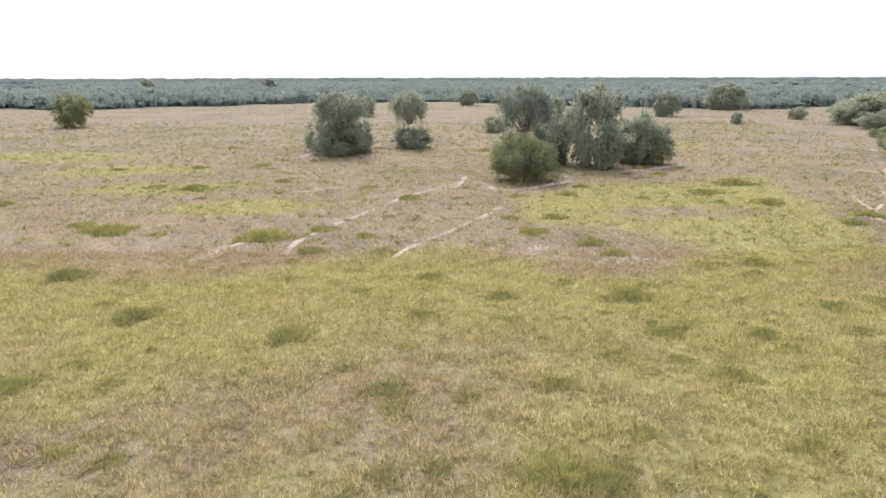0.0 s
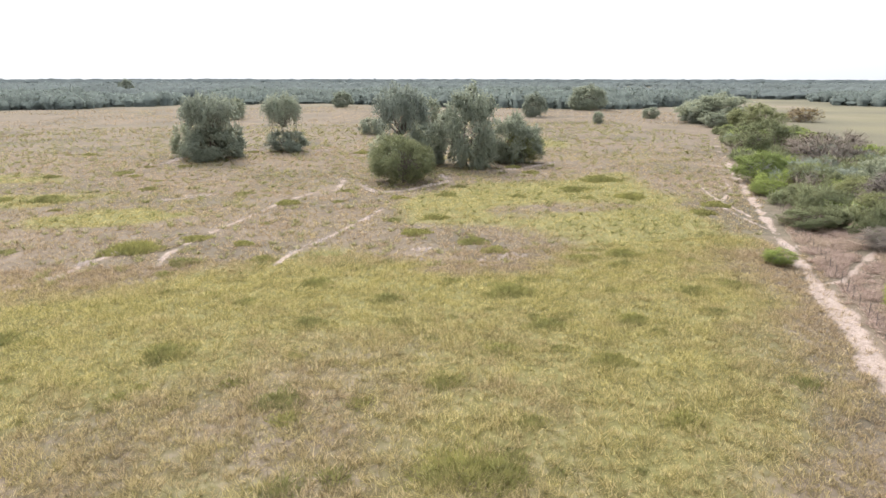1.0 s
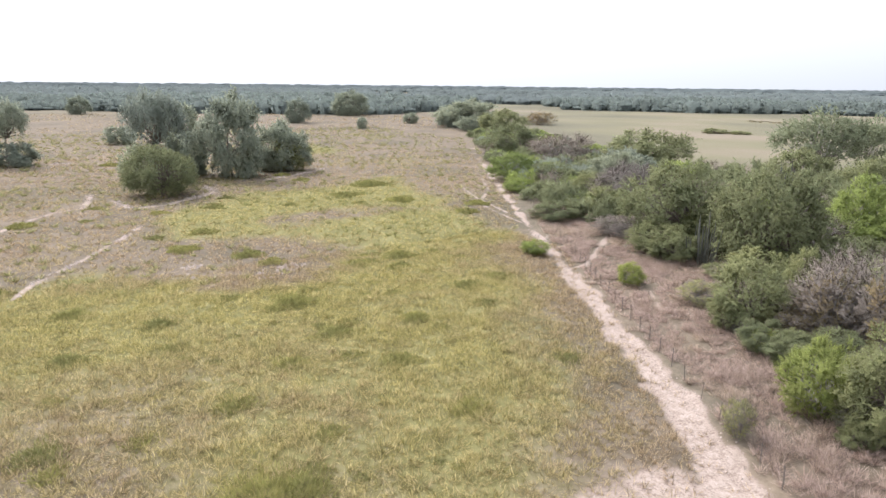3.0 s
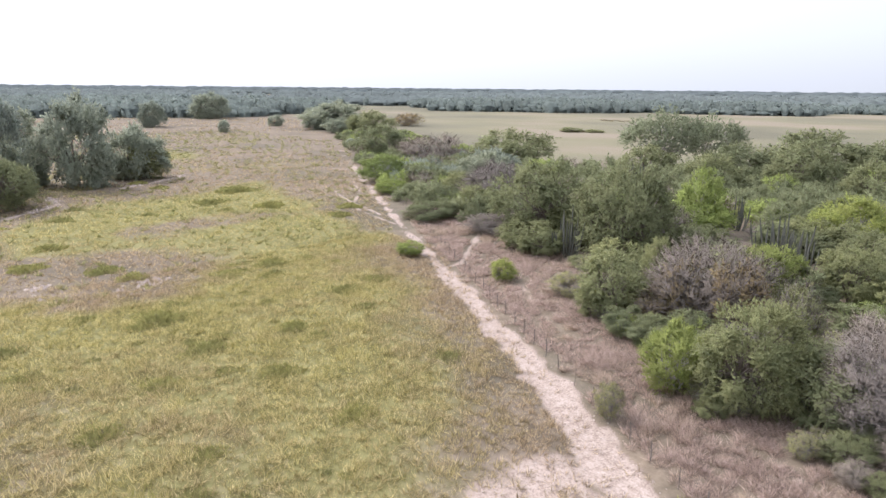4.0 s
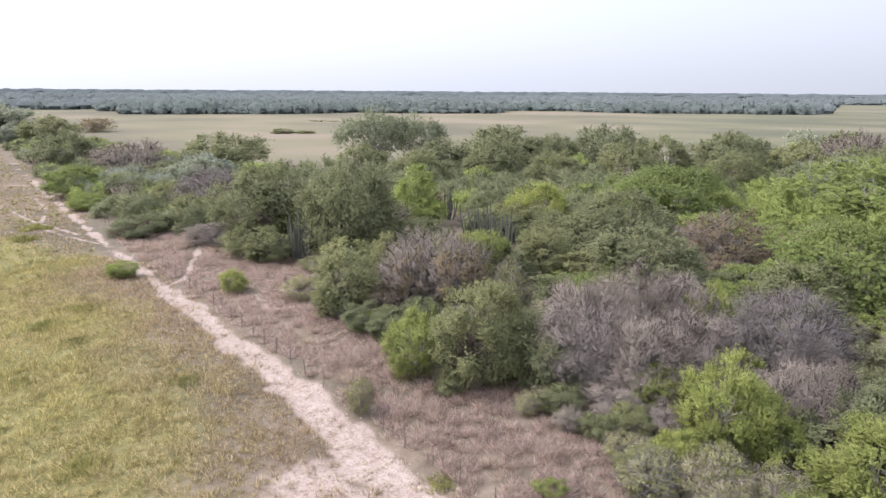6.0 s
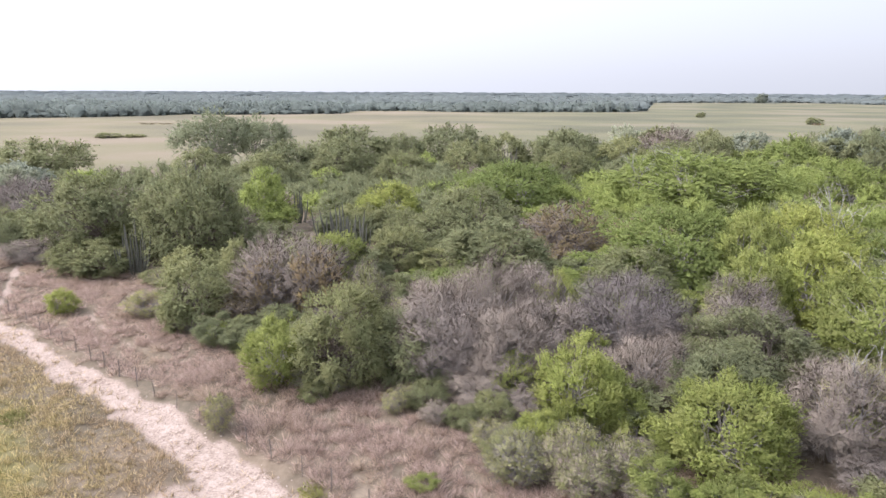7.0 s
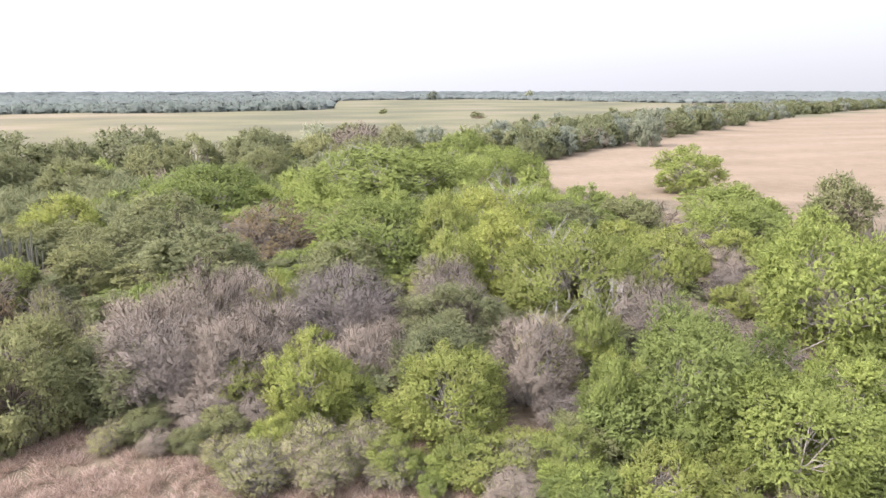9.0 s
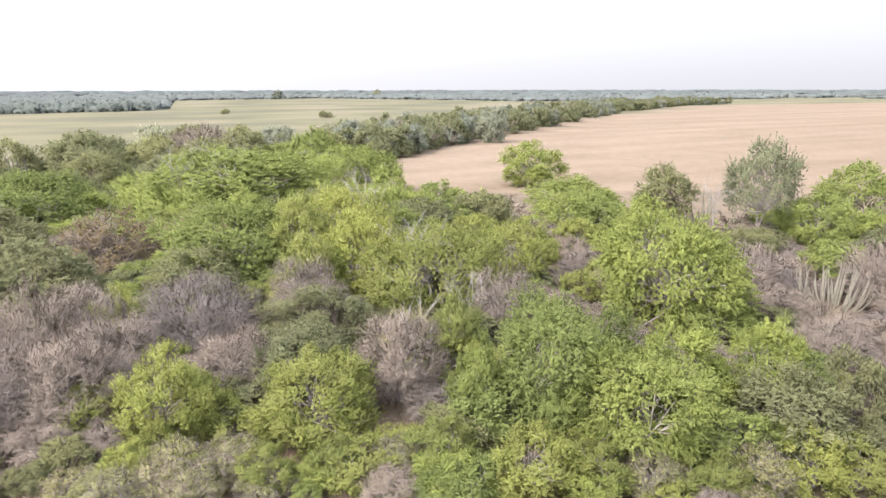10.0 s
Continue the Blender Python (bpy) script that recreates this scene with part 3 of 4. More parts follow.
# (x, y, height, radius)
GREEN_TREES = [(79.5, 40.4, 7.5, 3.0), (94.3, 8.4, 8.0, 8.1), (104.2, -18.3, 9.0, 13.9), (61.8, -9.1, 7.5, 6.7),
    (109.3, -41.6, 8.0, 6.5), (83.2, -42.9, 4.7, 2.8), (100.5, -72.2, 7.9, 5.7), (69.2, -57.8, 6.0, 7.3), (25.6, -14.8, 5.5, 1.4), (24.0, -18.6, 7.8, 3.9),
    (24.9, -15.4, 3.9, 2.5), (19.7, -19.9, 6.2, 3.7), (32.5, -35.5, 9.5, 6.2), (19.2, -29.1, 6.0, 1.9), (16.8, -23.4, 3.5, 2.2), (21.5, -24.6, 5.6, 2.8), (44.2, -72.3, 6.0, 3.9), (49.7, -91.8, 8.0, 5.4),
    (75.9, 103.3, 5.0, 4.3), (68.8, 90.8, 2.1, 3.4), (154.5, -47.1, 8.4, 6.1), (43.1, 54.7, 1.4, 1.5)]
OLIVE_TREES = [(61.3, 51.2, 9.5, 5.6), (137.6, 47.4, 10.0, 10.5), (151.4, 27.3, 10.0, 9.1), (145.9, 1.7, 9.5, 7.3), (164.6, -51.7, 7.5, 7.0), (61.2, 16.9, 5.0, 3.1),
    (76.8, 12.4, 7.0, 5.4), (57.5, 6.9, 6.5, 5.6), (50.4, 29.1, 5.5, 1.5), (36.0, 14.3, 6.3, 3.2), (33.2, -7.1, 4.5, 2.1), (63.1, -67.5, 7.5, 4.2), (16.3, -26.9, 4.6, 2.9), (15.3, -30.6, 5.5, 1.7),
    (152.3, 212.9, 8.3, 9.6), (65.6, 67.0, 4.1, 3.2), (79.8, 94.6, 3.3, 4.7), (58.6, 69.0, 2.3, 4.2), (162.8, 0.7, 8.5, 8.9), (176.3, -22.3, 8.8, 7.7),
    (175.8, -34.9, 8.4, 5.8), (-131.7, 238.8, 11.4, 6.5), (42.5, 135.8, 6.3, 4.0), (43.5, 29.3, 5.0, 2.6), (76.2, 81.7, 3.8, 3.8), (13.8, 113.3, 7.9, 6.0),
    (140, 36, 8.5, 6.0), (148, 14, 8.5, 6.5), (155, -12, 8.0, 6.5), (160, -32, 8.0, 6.0), (128, 58, 7.5, 6.0), (120, 72, 6.5, 6.0), (125, 45, 8.0, 6.0), (130, 20, 8.0, 6.0),
    (128, 0, 7.5, 6.0), (140, -20, 8.0, 6.5), (117, 30, 7.5, 5.5), (112, 55, 7.0, 5.5), (59.9, 38.4, 10.4, 5.8), (112.2, 103.0, 8.2, 9.5), (104.3, 140.8, 8.1, 7.2)]
RUSSET = [(197.0, 244.7, 5.4, 7.4), (71.5, 0.4, 6.0, 4.6), (46.8, 20.4, 5.6, 2.3), (45.6, 24.4, 5.0, 2.0)]
DARK_TREES = [(156.6, 243.9, 10.7, 12.8), (191.0, -122.1, 12.0, 4.6), (-23.5, 151.6, 6.6, 5.4),
    (-7.7, 168.3, 5.0, 4.4), (29.5, 131.0, 14.8, 6.2), (40.8, 135.5, 9.6, 5.4), (17.5, 215.3, 5.2, 4.1),
    (99.0, 297.7, 10.1, 5.6), (109.3, 250.0, 4.5, 2.1), (145.1, 275.6, 4.9, 3.2), (154.4, 256.1, 8.3, 5.3), (16.1, 416.7, 9.0, 6.1),
    (-35.2, 302.0, 9.0, 5.0), (31.9, 205.1, 11.6, 5.1), (22.8, 137.5, 8.3, 3.2), (13.7, 129.3, 6.9, 3.6), (18.5, 131.5, 8.0, 3.8), (-19.9, 156.8, 7.3, 3.3),
    (-29.0, 159.3, 7.2, 3.4), (150.1, 357.5, 12.8, 10.3), (152.0, 245.1, 7.3, 7.1), (144.8, 223.9, 5.4, 5.6),
    (87.1, 87.0, 6.5, 4.5), (185.1, -15.6, 9.0, 5.0), (181.6, -45.9, 8.0, 4.6), (95.1, 91.5, 6.0, 4.6)]
DROOPING_TREES = [(-23.5, 152.6, 13.6, 5.6), (-8.5, 169.1, 13.2, 4.4), (16.3, 130.3, 15.6, 5.0), (-24.5, 160, 11.0, 3.4)]
BARE_SHRUBS = [(74.9, 71.9, 6.3, 5.0), (171.1, -24.3, 8.5, 6.9), (48.3, 23.6, 6.0, 4.5), (42.4, 6.2, 6.3, 3.2), (44.8, 2.9, 5.6, 2.9), (37.2, 7.9, 5.1, 3.0), (36.6, 4.3, 4.9, 2.8), (39.6, 2.2, 4.8, 2.8), (40.2, 9.0, 5.5, 2.8), (44.7, -3.8, 5.5, 3.9),
    (44.8, -11.5, 5.0, 3.2), (35.8, -4.1, 4.0, 2.3), (31.4, -13.0, 5.0, 2.4), (36.5, -23.7, 5.0, 2.3), (34.6, -48.0, 4.5, 2.9), (21.4, -38.6, 4.0, 2.1),
    (28.3, -55.2, 5.0, 2.4), (30.7, -42.5, 4.5, 2.6), (105.5, 122.0, 6.0, 8.2)]
THIN_TREES = [(131.9, 76.0, 12.4, 9.0), (145.3, 71.5, 11.1, 7.0), (48.5, -68.2, 11.7, 4.1)]
YELLOW_SHRUBS = [(83.9, 23.7, 6.0, 4.2), (57.3, 23.2, 5.0, 3.3), (34.4, 18.4, 4.4, 2.1), (40.0, 25.3, 1.7, 1.0), (44.6, 1.2, 5.5, 1.8), (49.0, -13.1, 6.0, 2.4), (35.5, 3.5, 2.9, 1.8),
    (32.1, -0.3, 5.4, 2.4), (32.2, -2.0, 3.5, 1.8), (29.5, -7.2, 4.8, 3.4), (44.0, 41.6, 2.0, 1.3), (46.7, -31.2, 6.5, 3.9), (33.7, -17.9, 5.0, 1.8),
    (19.9, -14.3, 3.2, 2.2), (25.3, 7.0, 0.6, 0.8), (14.5, -25.6, 3.0, 2.0), (18.6, -17.0, 2.4, 1.6), (23.4, -11.4, 2.8, 1.7), (59.2, -15.5, 8.0, 3.4), (65.5, -22.8, 8.0, 4.7), (51.1, -18.4, 7.5, 4.5), (44.3, -22.0, 7.5, 5.8)]
PALE_SHRUBS = [(28.5, 19.1, 2.3, 0.8), (42.9, 14.8, 6.0, 1.6), (32.4, 10.2, 1.4, 0.8), (26.9, 2.7, 2.3, 1.6), (27.2, 0.6, 2.3, 1.3), (45.2, 34.6, 1.9, 1.9), (34.9, -15.0, 4.5, 2.0), (28.3, -0.1, 2.4, 1.6),
    (25.7, -3.5, 1.5, 1.3), (14.8, -22.9, 2.6, 1.4)]
STANDING = [("G", GREEN_TREES, "scrub trees"), ("O", OLIVE_TREES, "scrub trees"), ("R", RUSSET, "scrub trees"), ("D", DARK_TREES, "pasture trees"), ("T", DROOPING_TREES, "pasture trees"),
            ("B", BARE_SHRUBS, "scrub trees"), ("S", THIN_TREES, "scrub trees"), ("Y", YELLOW_SHRUBS, "scrub trees"), ("P", PALE_SHRUBS, "scrub trees")]
taken = []
for kind, rows, group in STANDING:
    for k, (x, y, h, r) in enumerate(rows):
        plant(kind, x, y, h * 1.02, r * (1.15 if kind == "D" else 1.08), 101 * k + ord(kind), group=group)
        taken.append((x, y, r))

# the rest of the thicket: lower growth between the trees, copies of a few plants
THICKET = [(60, 67), (58, 53), (44, 32), (38, 21), (36, 12), (33, 5), (29, 0), (26, -5), (23, -11), (18, -19), (14, -25), (8, -33), (0, -50), (-10, -80),
           (10, -105), (35, -112), (50, -95), (56, -72), (72, -52), (92, -42), (130, -50), (178, -55), (178, -15), (160, 10), (140, 32),
           (125, 66), (105, 90), (118, 118), (150, 190), (131, 200), (96, 138), (75, 100), (65, 82)]
CACTI = [(55.8, 43.2, 6.0, 1.9, 20), (70.8, 26.7, 5.8, 3.2, 32), (68.1, 23.4, 4.6, 1.3, 10), (36.4, -6.3, 4.4, 1.0, 12), (29.4, -51.9, 4.4, 3.1, 44),
         (23.2, -39.9, 4.0, 2.1, 30), (59.8, -71.5, 5.0, 1.6, 12), (84.2, 37.6, 5.0, 1.6, 12), (140, 12, 7.5, 2.4, 12), (112, 70, 6, 3.5, 14)]
standing = list(zip(taken, [kind for kind, rows, _ in STANDING for _ in rows]))
for x, y, h, r, _ in CACTI:
    taken += [(x, y, r * 1.5), (x * 0.94, y * 0.94, r * 1.6), (x * 0.88, y * 0.88, r * 1.2)]
rng = np.random.default_rng(7)
STOCK = {"D": [(4.6, 2.8), (5.2, 3.1)], "G": [(4.8, 2.8), (5.6, 3.2)], "Y": [(3.8, 2.3), (4.6, 2.8)], "O": [(4.6, 2.8), (5.4, 3.4), (3.8, 2.5)], "B": [(3.8, 2.5), (4.4, 3.0), (3.2, 2.3)],
         "R": [(4.2, 2.5)], "P": [(2.2, 1.6)]}
heap = {}


def next_kind(x, y):
    """Growth comes in patches: mostly the kind of the nearest larger plant."""
    # kinds set by bearing from the camera, to fit its view
    if math.atan2(x, y) > 2.12 and math.hypot(x, y) > 34 and rng.uniform() < 0.6:
        return "B"
    if math.atan2(x, y) < 0.76:
        return "OODOBG"[rng.integers(6)]
    if math.hypot(x - 38, y - 4.5) < 6.0:
        return "B"
    near = min(standing, key=lambda q: (q[0][0] - x) ** 2 + (q[0][1] - y) ** 2)[1]
    if near in "DST" or rng.uniform() < 0.4:
        # more dull olive at low bearings imitates backlit, hazy greens
        near = "OOOOGBBPO"[rng.integers(9)] if math.atan2(x, y) < 1.4 else "GOYOGOBP"[rng.integers(8)]
    if near == "Y" and math.atan2(x, y) < 1.5 and rng.uniform() < 0.6:
        near = "O"
    return near


def heaped(kind, v, f, soft, tone):
    rows = heap.setdefault(kind, [[], [], [], [], 0])
    rows[0].append(v), rows[1].append(f + rows[4]), rows[2].append(soft), rows[3].append(tone)
    rows[4] += len(v)


def far_crown(kind, x, y, h, r, seed, length):
    """A plant too far off to be told apart: its crown alone, for a joined mesh."""
    g = np.random.default_rng(seed)
    c, size = clump_centres(g, r, 0.0, h, 24, True)
    area = math.pi * r * (r + h)
    if kind == "B":
        rows = sprays(g, c, size, 110, 7, 1.2, 0.9, 0.09, 0.5, 0.0, True)
    else:
        n = int(min(1600, area * 1.4 / (0.095 * length * length)))
        rows = sprays(g, c, size, max(20, n // 6), 6, 1.0, math.sqrt(area * 1.4 / (0.095 * n)), length * 0.38, 0.35, 0.3)
    heaped(kind, rows[0] + (x, y, float(ground_z(x, y))), *rows[1:])


for step in range(12000):
    x, y = rng.uniform(-15, 185), rng.uniform(-115, 200)
    if not inside(np.array(x), np.array(y), THICKET):
        continue
    far = math.hypot(x, y)
    s = rng.uniform(0.75, 1.15) * (1.0 if far < 70 else 1.3)
    own = 2.4 * s
    if any((x - a) ** 2 + (y - b) ** 2 < ((0.45 if far < 70 else 0.6) * c + (0.36 if far < 70 else 0.42) * own) ** 2 for a, b, c in taken):
        continue
    taken.append((x, y, own))
    kind = next_kind(x, y)
    if kind == "B" and math.atan2(x, y) > 2.12:
        s *= 0.85
    elif kind in "GYO" and 1.2 < math.atan2(x, y) < 2.12 and far > 36:
        s *= float(rng.uniform(0.8, 1.15))
    h, r = STOCK[kind][rng.integers(len(STOCK[kind]))]
    if math.atan2(x, y) < 0.82:
        h *= 0.62
    if far > 88:
        far_crown(kind, x, y, h * s * float(rng.uniform(0.4, 0.75)), r * s * 0.9, 2000 + step, 0.4 if far < 130 else 0.5)
        continue
    plant(kind, x, y, h * s * float(rng.uniform(0.42, 0.75)), r * s * 0.92, 7000 + step, group="scrub trees")

# low pale and bare shrubs along the thicket's foot
FOOT = [(44, 31), (38.5, 21), (34, 11.5), (31, 5), (28, 0), (25, -5), (21.5, -11), (17, -18), (13, -24.5)]
for k in range(70):
    s = rng.uniform(0, len(FOOT) - 1.001)
    (ax, ay), (bx, by) = FOOT[int(s)], FOOT[int(s) + 1]
    x, y = ax + (bx - ax) * (s % 1) + rng.normal() * 0.9 - 0.2, ay + (by - ay) * (s % 1) + rng.normal() * 0.8
    low = rng.uniform(0.7, 2.4)
    plant(("PYYGPYGB" if y < 3 else "BPOOBPOO")[rng.integers(8)], x, y, low, low * rng.uniform(0.55, 0.85), 9000 + k, group="scrub trees")

# the hedgerow between meadow and tilled field
along = np.array(FIELD_EDGE[1:9], float)
for k in range(430):
    s = 6.999 * rng.uniform(0, 1) ** 0.9
    a, b = along[int(s)], along[int(s) + 1]
    way = (b - a) / np.linalg.norm(b - a)
    x, y = a + (b - a) * (s % 1) + np.array([-way[1], way[0]]) * (3 + rng.uniform(0, 1) ** 1.5 * (26 + 9 * s))
    if not inside(np.array(x), np.array(y), TILLED):
        far_crown("OODOOB"[rng.integers(6)], x, y, rng.uniform(4.0, 9.5), rng.uniform(3.2, 6.0), 5000 + k, 0.8)
for kind, (v, f, soft, tone, _) in heap.items():
    ob = new("distant_scrub", mesh_from("distant_scrub", np.concatenate(v), np.concatenate(f), LEAF[kind], normals=np.concatenate(soft), tone=np.concatenate(tone)))
    tagged(ob, "far thorn scrub and hedgerow growing into one another", "scrub", kind="stuff")


# ---- cacti ----
def cactus(x, y, h, r, stems, seed):
    """A clump of ribbed columns that rise side by side from one foot."""
    rng = np.random.default_rng(seed)
    root = new("columnar_cactus")
    for k in range(stems):
        a, d = rng.uniform(0, 2 * np.pi), r * math.sqrt(rng.uniform(0.02, 1))
        top = h * rng.uniform(0.5, 1.05) * (1 - 0.2 * d / r)
        thick = rng.uniform(0.045, 0.075) * (1.0 if math.hypot(x, y) < 62 else 1.4)
        foot = np.array([math.cos(a) * d * 0.6, math.sin(a) * d * 0.6, -0.1])
        knee = np.array([math.cos(a) * d * 0.92, math.sin(a) * d * 0.92, top * 0.3])
        tip = np.array([math.cos(a) * d, math.sin(a) * d, top]) + rng.normal(size=3) * (0.16, 0.16, 0)
        s = np.linspace(0, 1, 7)[:, None]
        path = (1 - s) ** 2 * foot + 2 * s * (1 - s) * knee + s ** 2 * tip
        v, f = tube(path, thick * np.array([0.8, 0.95, 1, 1, 1, 0.85, 0.3]), 12)
        ring = v.reshape(7, 12, 3)
        ring[:, 1::2] = path[:, None] + (ring[:, 1::2] - path[:, None]) * 0.72
        # clumps south of y = -20 take the paler skin
        part("stem", mesh_from("stem", ring.reshape(-1, 3), f, CACTUS if y > -20 else CACTUS_PALE), root)
    root.location = (x, y, float(ground_z(x, y)))
    return tagged(root, ("dark grey" if y > -20 else "pale grey") + " clump of ribbed columnar cactus in thorn scrub", "cactus", "columnar cacti")


for k, row in enumerate(CACTI):
    cactus(*row, seed=50 + k)


# ---- weeds and low bushes in the pasture ----
def weed(x, y, r, seed):
    rng = np.random.default_rng(seed)
    root = new("weed_bush")
    r *= 1.15
    h = r * rng.uniform(0.28, 0.42)
    far = math.hypot(x, y)
    n = int(np.clip(1100 * r * r, 400, 2400))
    a, d = rng.uniform(0, 2 * np.pi, n), np.sqrt(rng.uniform(0, 1, n))
    out = np.stack([np.cos(a), np.sin(a), np.zeros(n)], -1)
    lobes = 1 + 0.22 * np.sin(3 * a + rng.uniform(0, 6)) + 0.15 * np.sin(5 * a + rng.uniform(0, 6))
    foot = out * (r * (0.8 * d + 0.5 * d ** 4) * lobes)[:, None] - (0, 0, 0.03)
    go = unit(out * (0.15 + 0.8 * d)[:, None] + rng.normal(size=(n, 3)) * 0.6 + (0, 0, 0.8)) * (h * 1.4 * (1.05 - 0.5 * d) * rng.uniform(0.5, 1.2, n))[:, None]
    b = unit(np.cross(go, out * 0.6 + rng.normal(size=(n, 3)) * 0.3 + (0, 0, 1))) * ((0.010 + 0.0008 * far) * rng.uniform(0.6, 1.3, (n, 1)))
    v = np.stack([foot - b, foot + b, foot + go], 1).reshape(-1, 3)
    soft = np.repeat(unit(out * (0.5 * d)[:, None] + unit(go) * 0.2 + (0, 0, 0.8)), 3, 0)
    part("foliage", mesh_from("foliage", v, np.arange(n * 3).reshape(-1, 3), LEAF["W"], normals=soft, tone=np.repeat(rng.uniform(0, 1, n), 3)), root)
    c = foot[:16] + go[:16] * 0.8
    part("stem", mesh_from("stem", *limbs(rng, c, r, 0.0, h, 3, 0.012), BARK, True), root)
    root.location = (x, y, float(ground_z(x, y)))
    return tagged(root, "soft green tuft of tall weeds among dry grass", "bush", "pasture weeds")


WEEDS = [(4.7, 51.4, 0.9), (15.7, 43.4, 1.1), (-10.8, 43, 1.1), (-3.1, 34.8, 1.0), (30.6, 48.6, 1.0), (22.4, 43.3, 0.8), (17.5, 36.6, 1.0),
         (18, 28.7, 0.9), (11, 39.5, 0.9), (15.1, 51.4, 1.5), (30.1, 61.4, 1.1), (25.1, 60.5, 1.0), (14.1, 82.7, 1.1), (-1, 57, 1.0), (-38.9, 75.2, 1.7),
         (-20, 72.3, 1.9), (-34, 57.2, 1.3), (-23.2, 47, 1.2), (-25.2, 35.3, 1.0), (-2.7, 26.4, 0.8), (-0.4, 27, 0.7), (-39.8, 105.1, 1.7), (-6.4, 66, 0.9),
         (16.3, 69.4, 1.2), (48.8, 109.8, 2.2), (-1.7, 46.9, 0.9), (-15.7, 27.4, 0.8), (6.5, 35.5, 0.9), (-2.6, 32.6, 0.7)]
WEEDS_BY_TRAIL = [(5.6, 26.4, 1.6), (7.2, 25.9, 1.1), (4.3, 26.3, 0.9), (27.7, 31.3, 0.8), (22.3, 42.9, 0.8), (35, 49.7, 0.9), (30.5, 48.8, 0.8), (29.2, 43.5, 0.7),
                  (24.3, 11.8, 0.7), (29.9, 61.3, 1.0), (55, 84, 1.3), (50, 79, 1.1), (46, 92, 1.5), (40, 100, 1.4), (10, 30, 0.7)]
for k, row in enumerate(WEEDS + WEEDS_BY_TRAIL):
    weed(*row, seed=300 + k)
tufts = np.random.default_rng(77)
for k in range(110):
    x, y = tufts.uniform(-38, 38), tufts.uniform(22, 64)
    if abs(x) < 0.72 * y + 2 and x < 0.62 * y + 1:
        weed(x, y, tufts.uniform(0.3, 0.75), 800 + k)
for k in range(60):
    x, y = rng.uniform(-75, 45), rng.uniform(64, 170)
    if x > 0.55 * y - 2 or any((x - a) ** 2 + (y - b) ** 2 < (c + 2) ** 2 for a, b, c in taken):
        continue
    weed(x, y, rng.uniform(0.5, 1.2), 500 + k)


SKYLINE_TREES = [(1180, -500, 16.0, 9), (1210, -320, 15.0, 11), (-205, 800, 15.0, 9), (-330, 760, 14.5, 9)]
for k, row in enumerate(SKYLINE_TREES):
    plant("D", *row, 740 + k, group="skyline trees")
MEADOW_BUSHES = [(229.3, 170.5, 2.1, 8.4), (227.1, 173.3, 1.9, 4.8), (321.7, 216.2, 1.9, 8.1), (231.0, 172.4, 1.4, 6.2), (231.9, 165.4, 1.2, 4.1),
                 (329.5, 223.7, 1.1, 5.8), (410.8, -137.5, 4.0, 5.1), (511.2, -93.9, 2.5, 3.0), (534.0, -99.5, 3.0, 3.0), (415.5, -138.5, 3.9, 4.7)]
for k, (x, y, h, r) in enumerate(MEADOW_BUSHES):
    for j in range(6 if r > 5 else 1):
        off = rng.uniform(-1, 1) * r * 1.1 if r > 5 else 0.0
        side = rng.uniform(-1, 1) * r * 0.4 if r > 5 else 0.0
        plant("R" if r > 5 else "O", x + off * 0.55 + side, y - off * 0.83 + side, h * rng.uniform(0.18, 0.34) if r > 5 else h,
              rng.uniform(0.9, 2.0) if r > 5 else r, 700 + 9 * k + j, group="meadow bushes")


# ---- fence ----
def fence():
    root = new("wire_fence")
    pts = [np.array(p, float) for p in FENCE]
    gaps = [np.linalg.norm(b - a) for a, b in zip(pts, pts[1:])]
    total, at, tops = sum(gaps), 0.0, []
    r = np.random.default_rng(5)
    while at < total:
        s, k = at, 0
        while k < len(gaps) - 1 and s > gaps[k]:
            s, k = s - gaps[k], k + 1
        p = pts[k] + (pts[k + 1] - pts[k]) * s / gaps[k]
        z = float(ground_z(p[0], p[1]))
        hh, lean = r.uniform(1.0, 1.3), r.normal(size=2) * 0.05
        foot, top = np.array([p[0], p[1], z - 0.3]), np.array([p[0] + lean[0], p[1] + lean[1], z + hh])
        thick = r.uniform(0.022, 0.036)
        v, f = tube([foot, (foot + top) / 2 + (0.02, -0.02, 0), top - (0, 0, 0.02), top], [thick, thick * 0.95, thick * 0.85, thick * 0.4], 7)
        part("post", mesh_from("post", v, f, POSTWOOD), root)
        tops.append((foot, top))
        at += r.uniform(2.0, 2.5)
    for share in (0.45, 0.7, 0.93):
        path = [f + (t - f) * share for f, t in tops]
        v, f = tube(path, [0.004] * len(path), 4)
        part("wire", mesh_from("wire", v, f, WIRE), root)
    return tagged(root, "old wire fence on thin dark wooden posts beside trail", "fence")


fence()

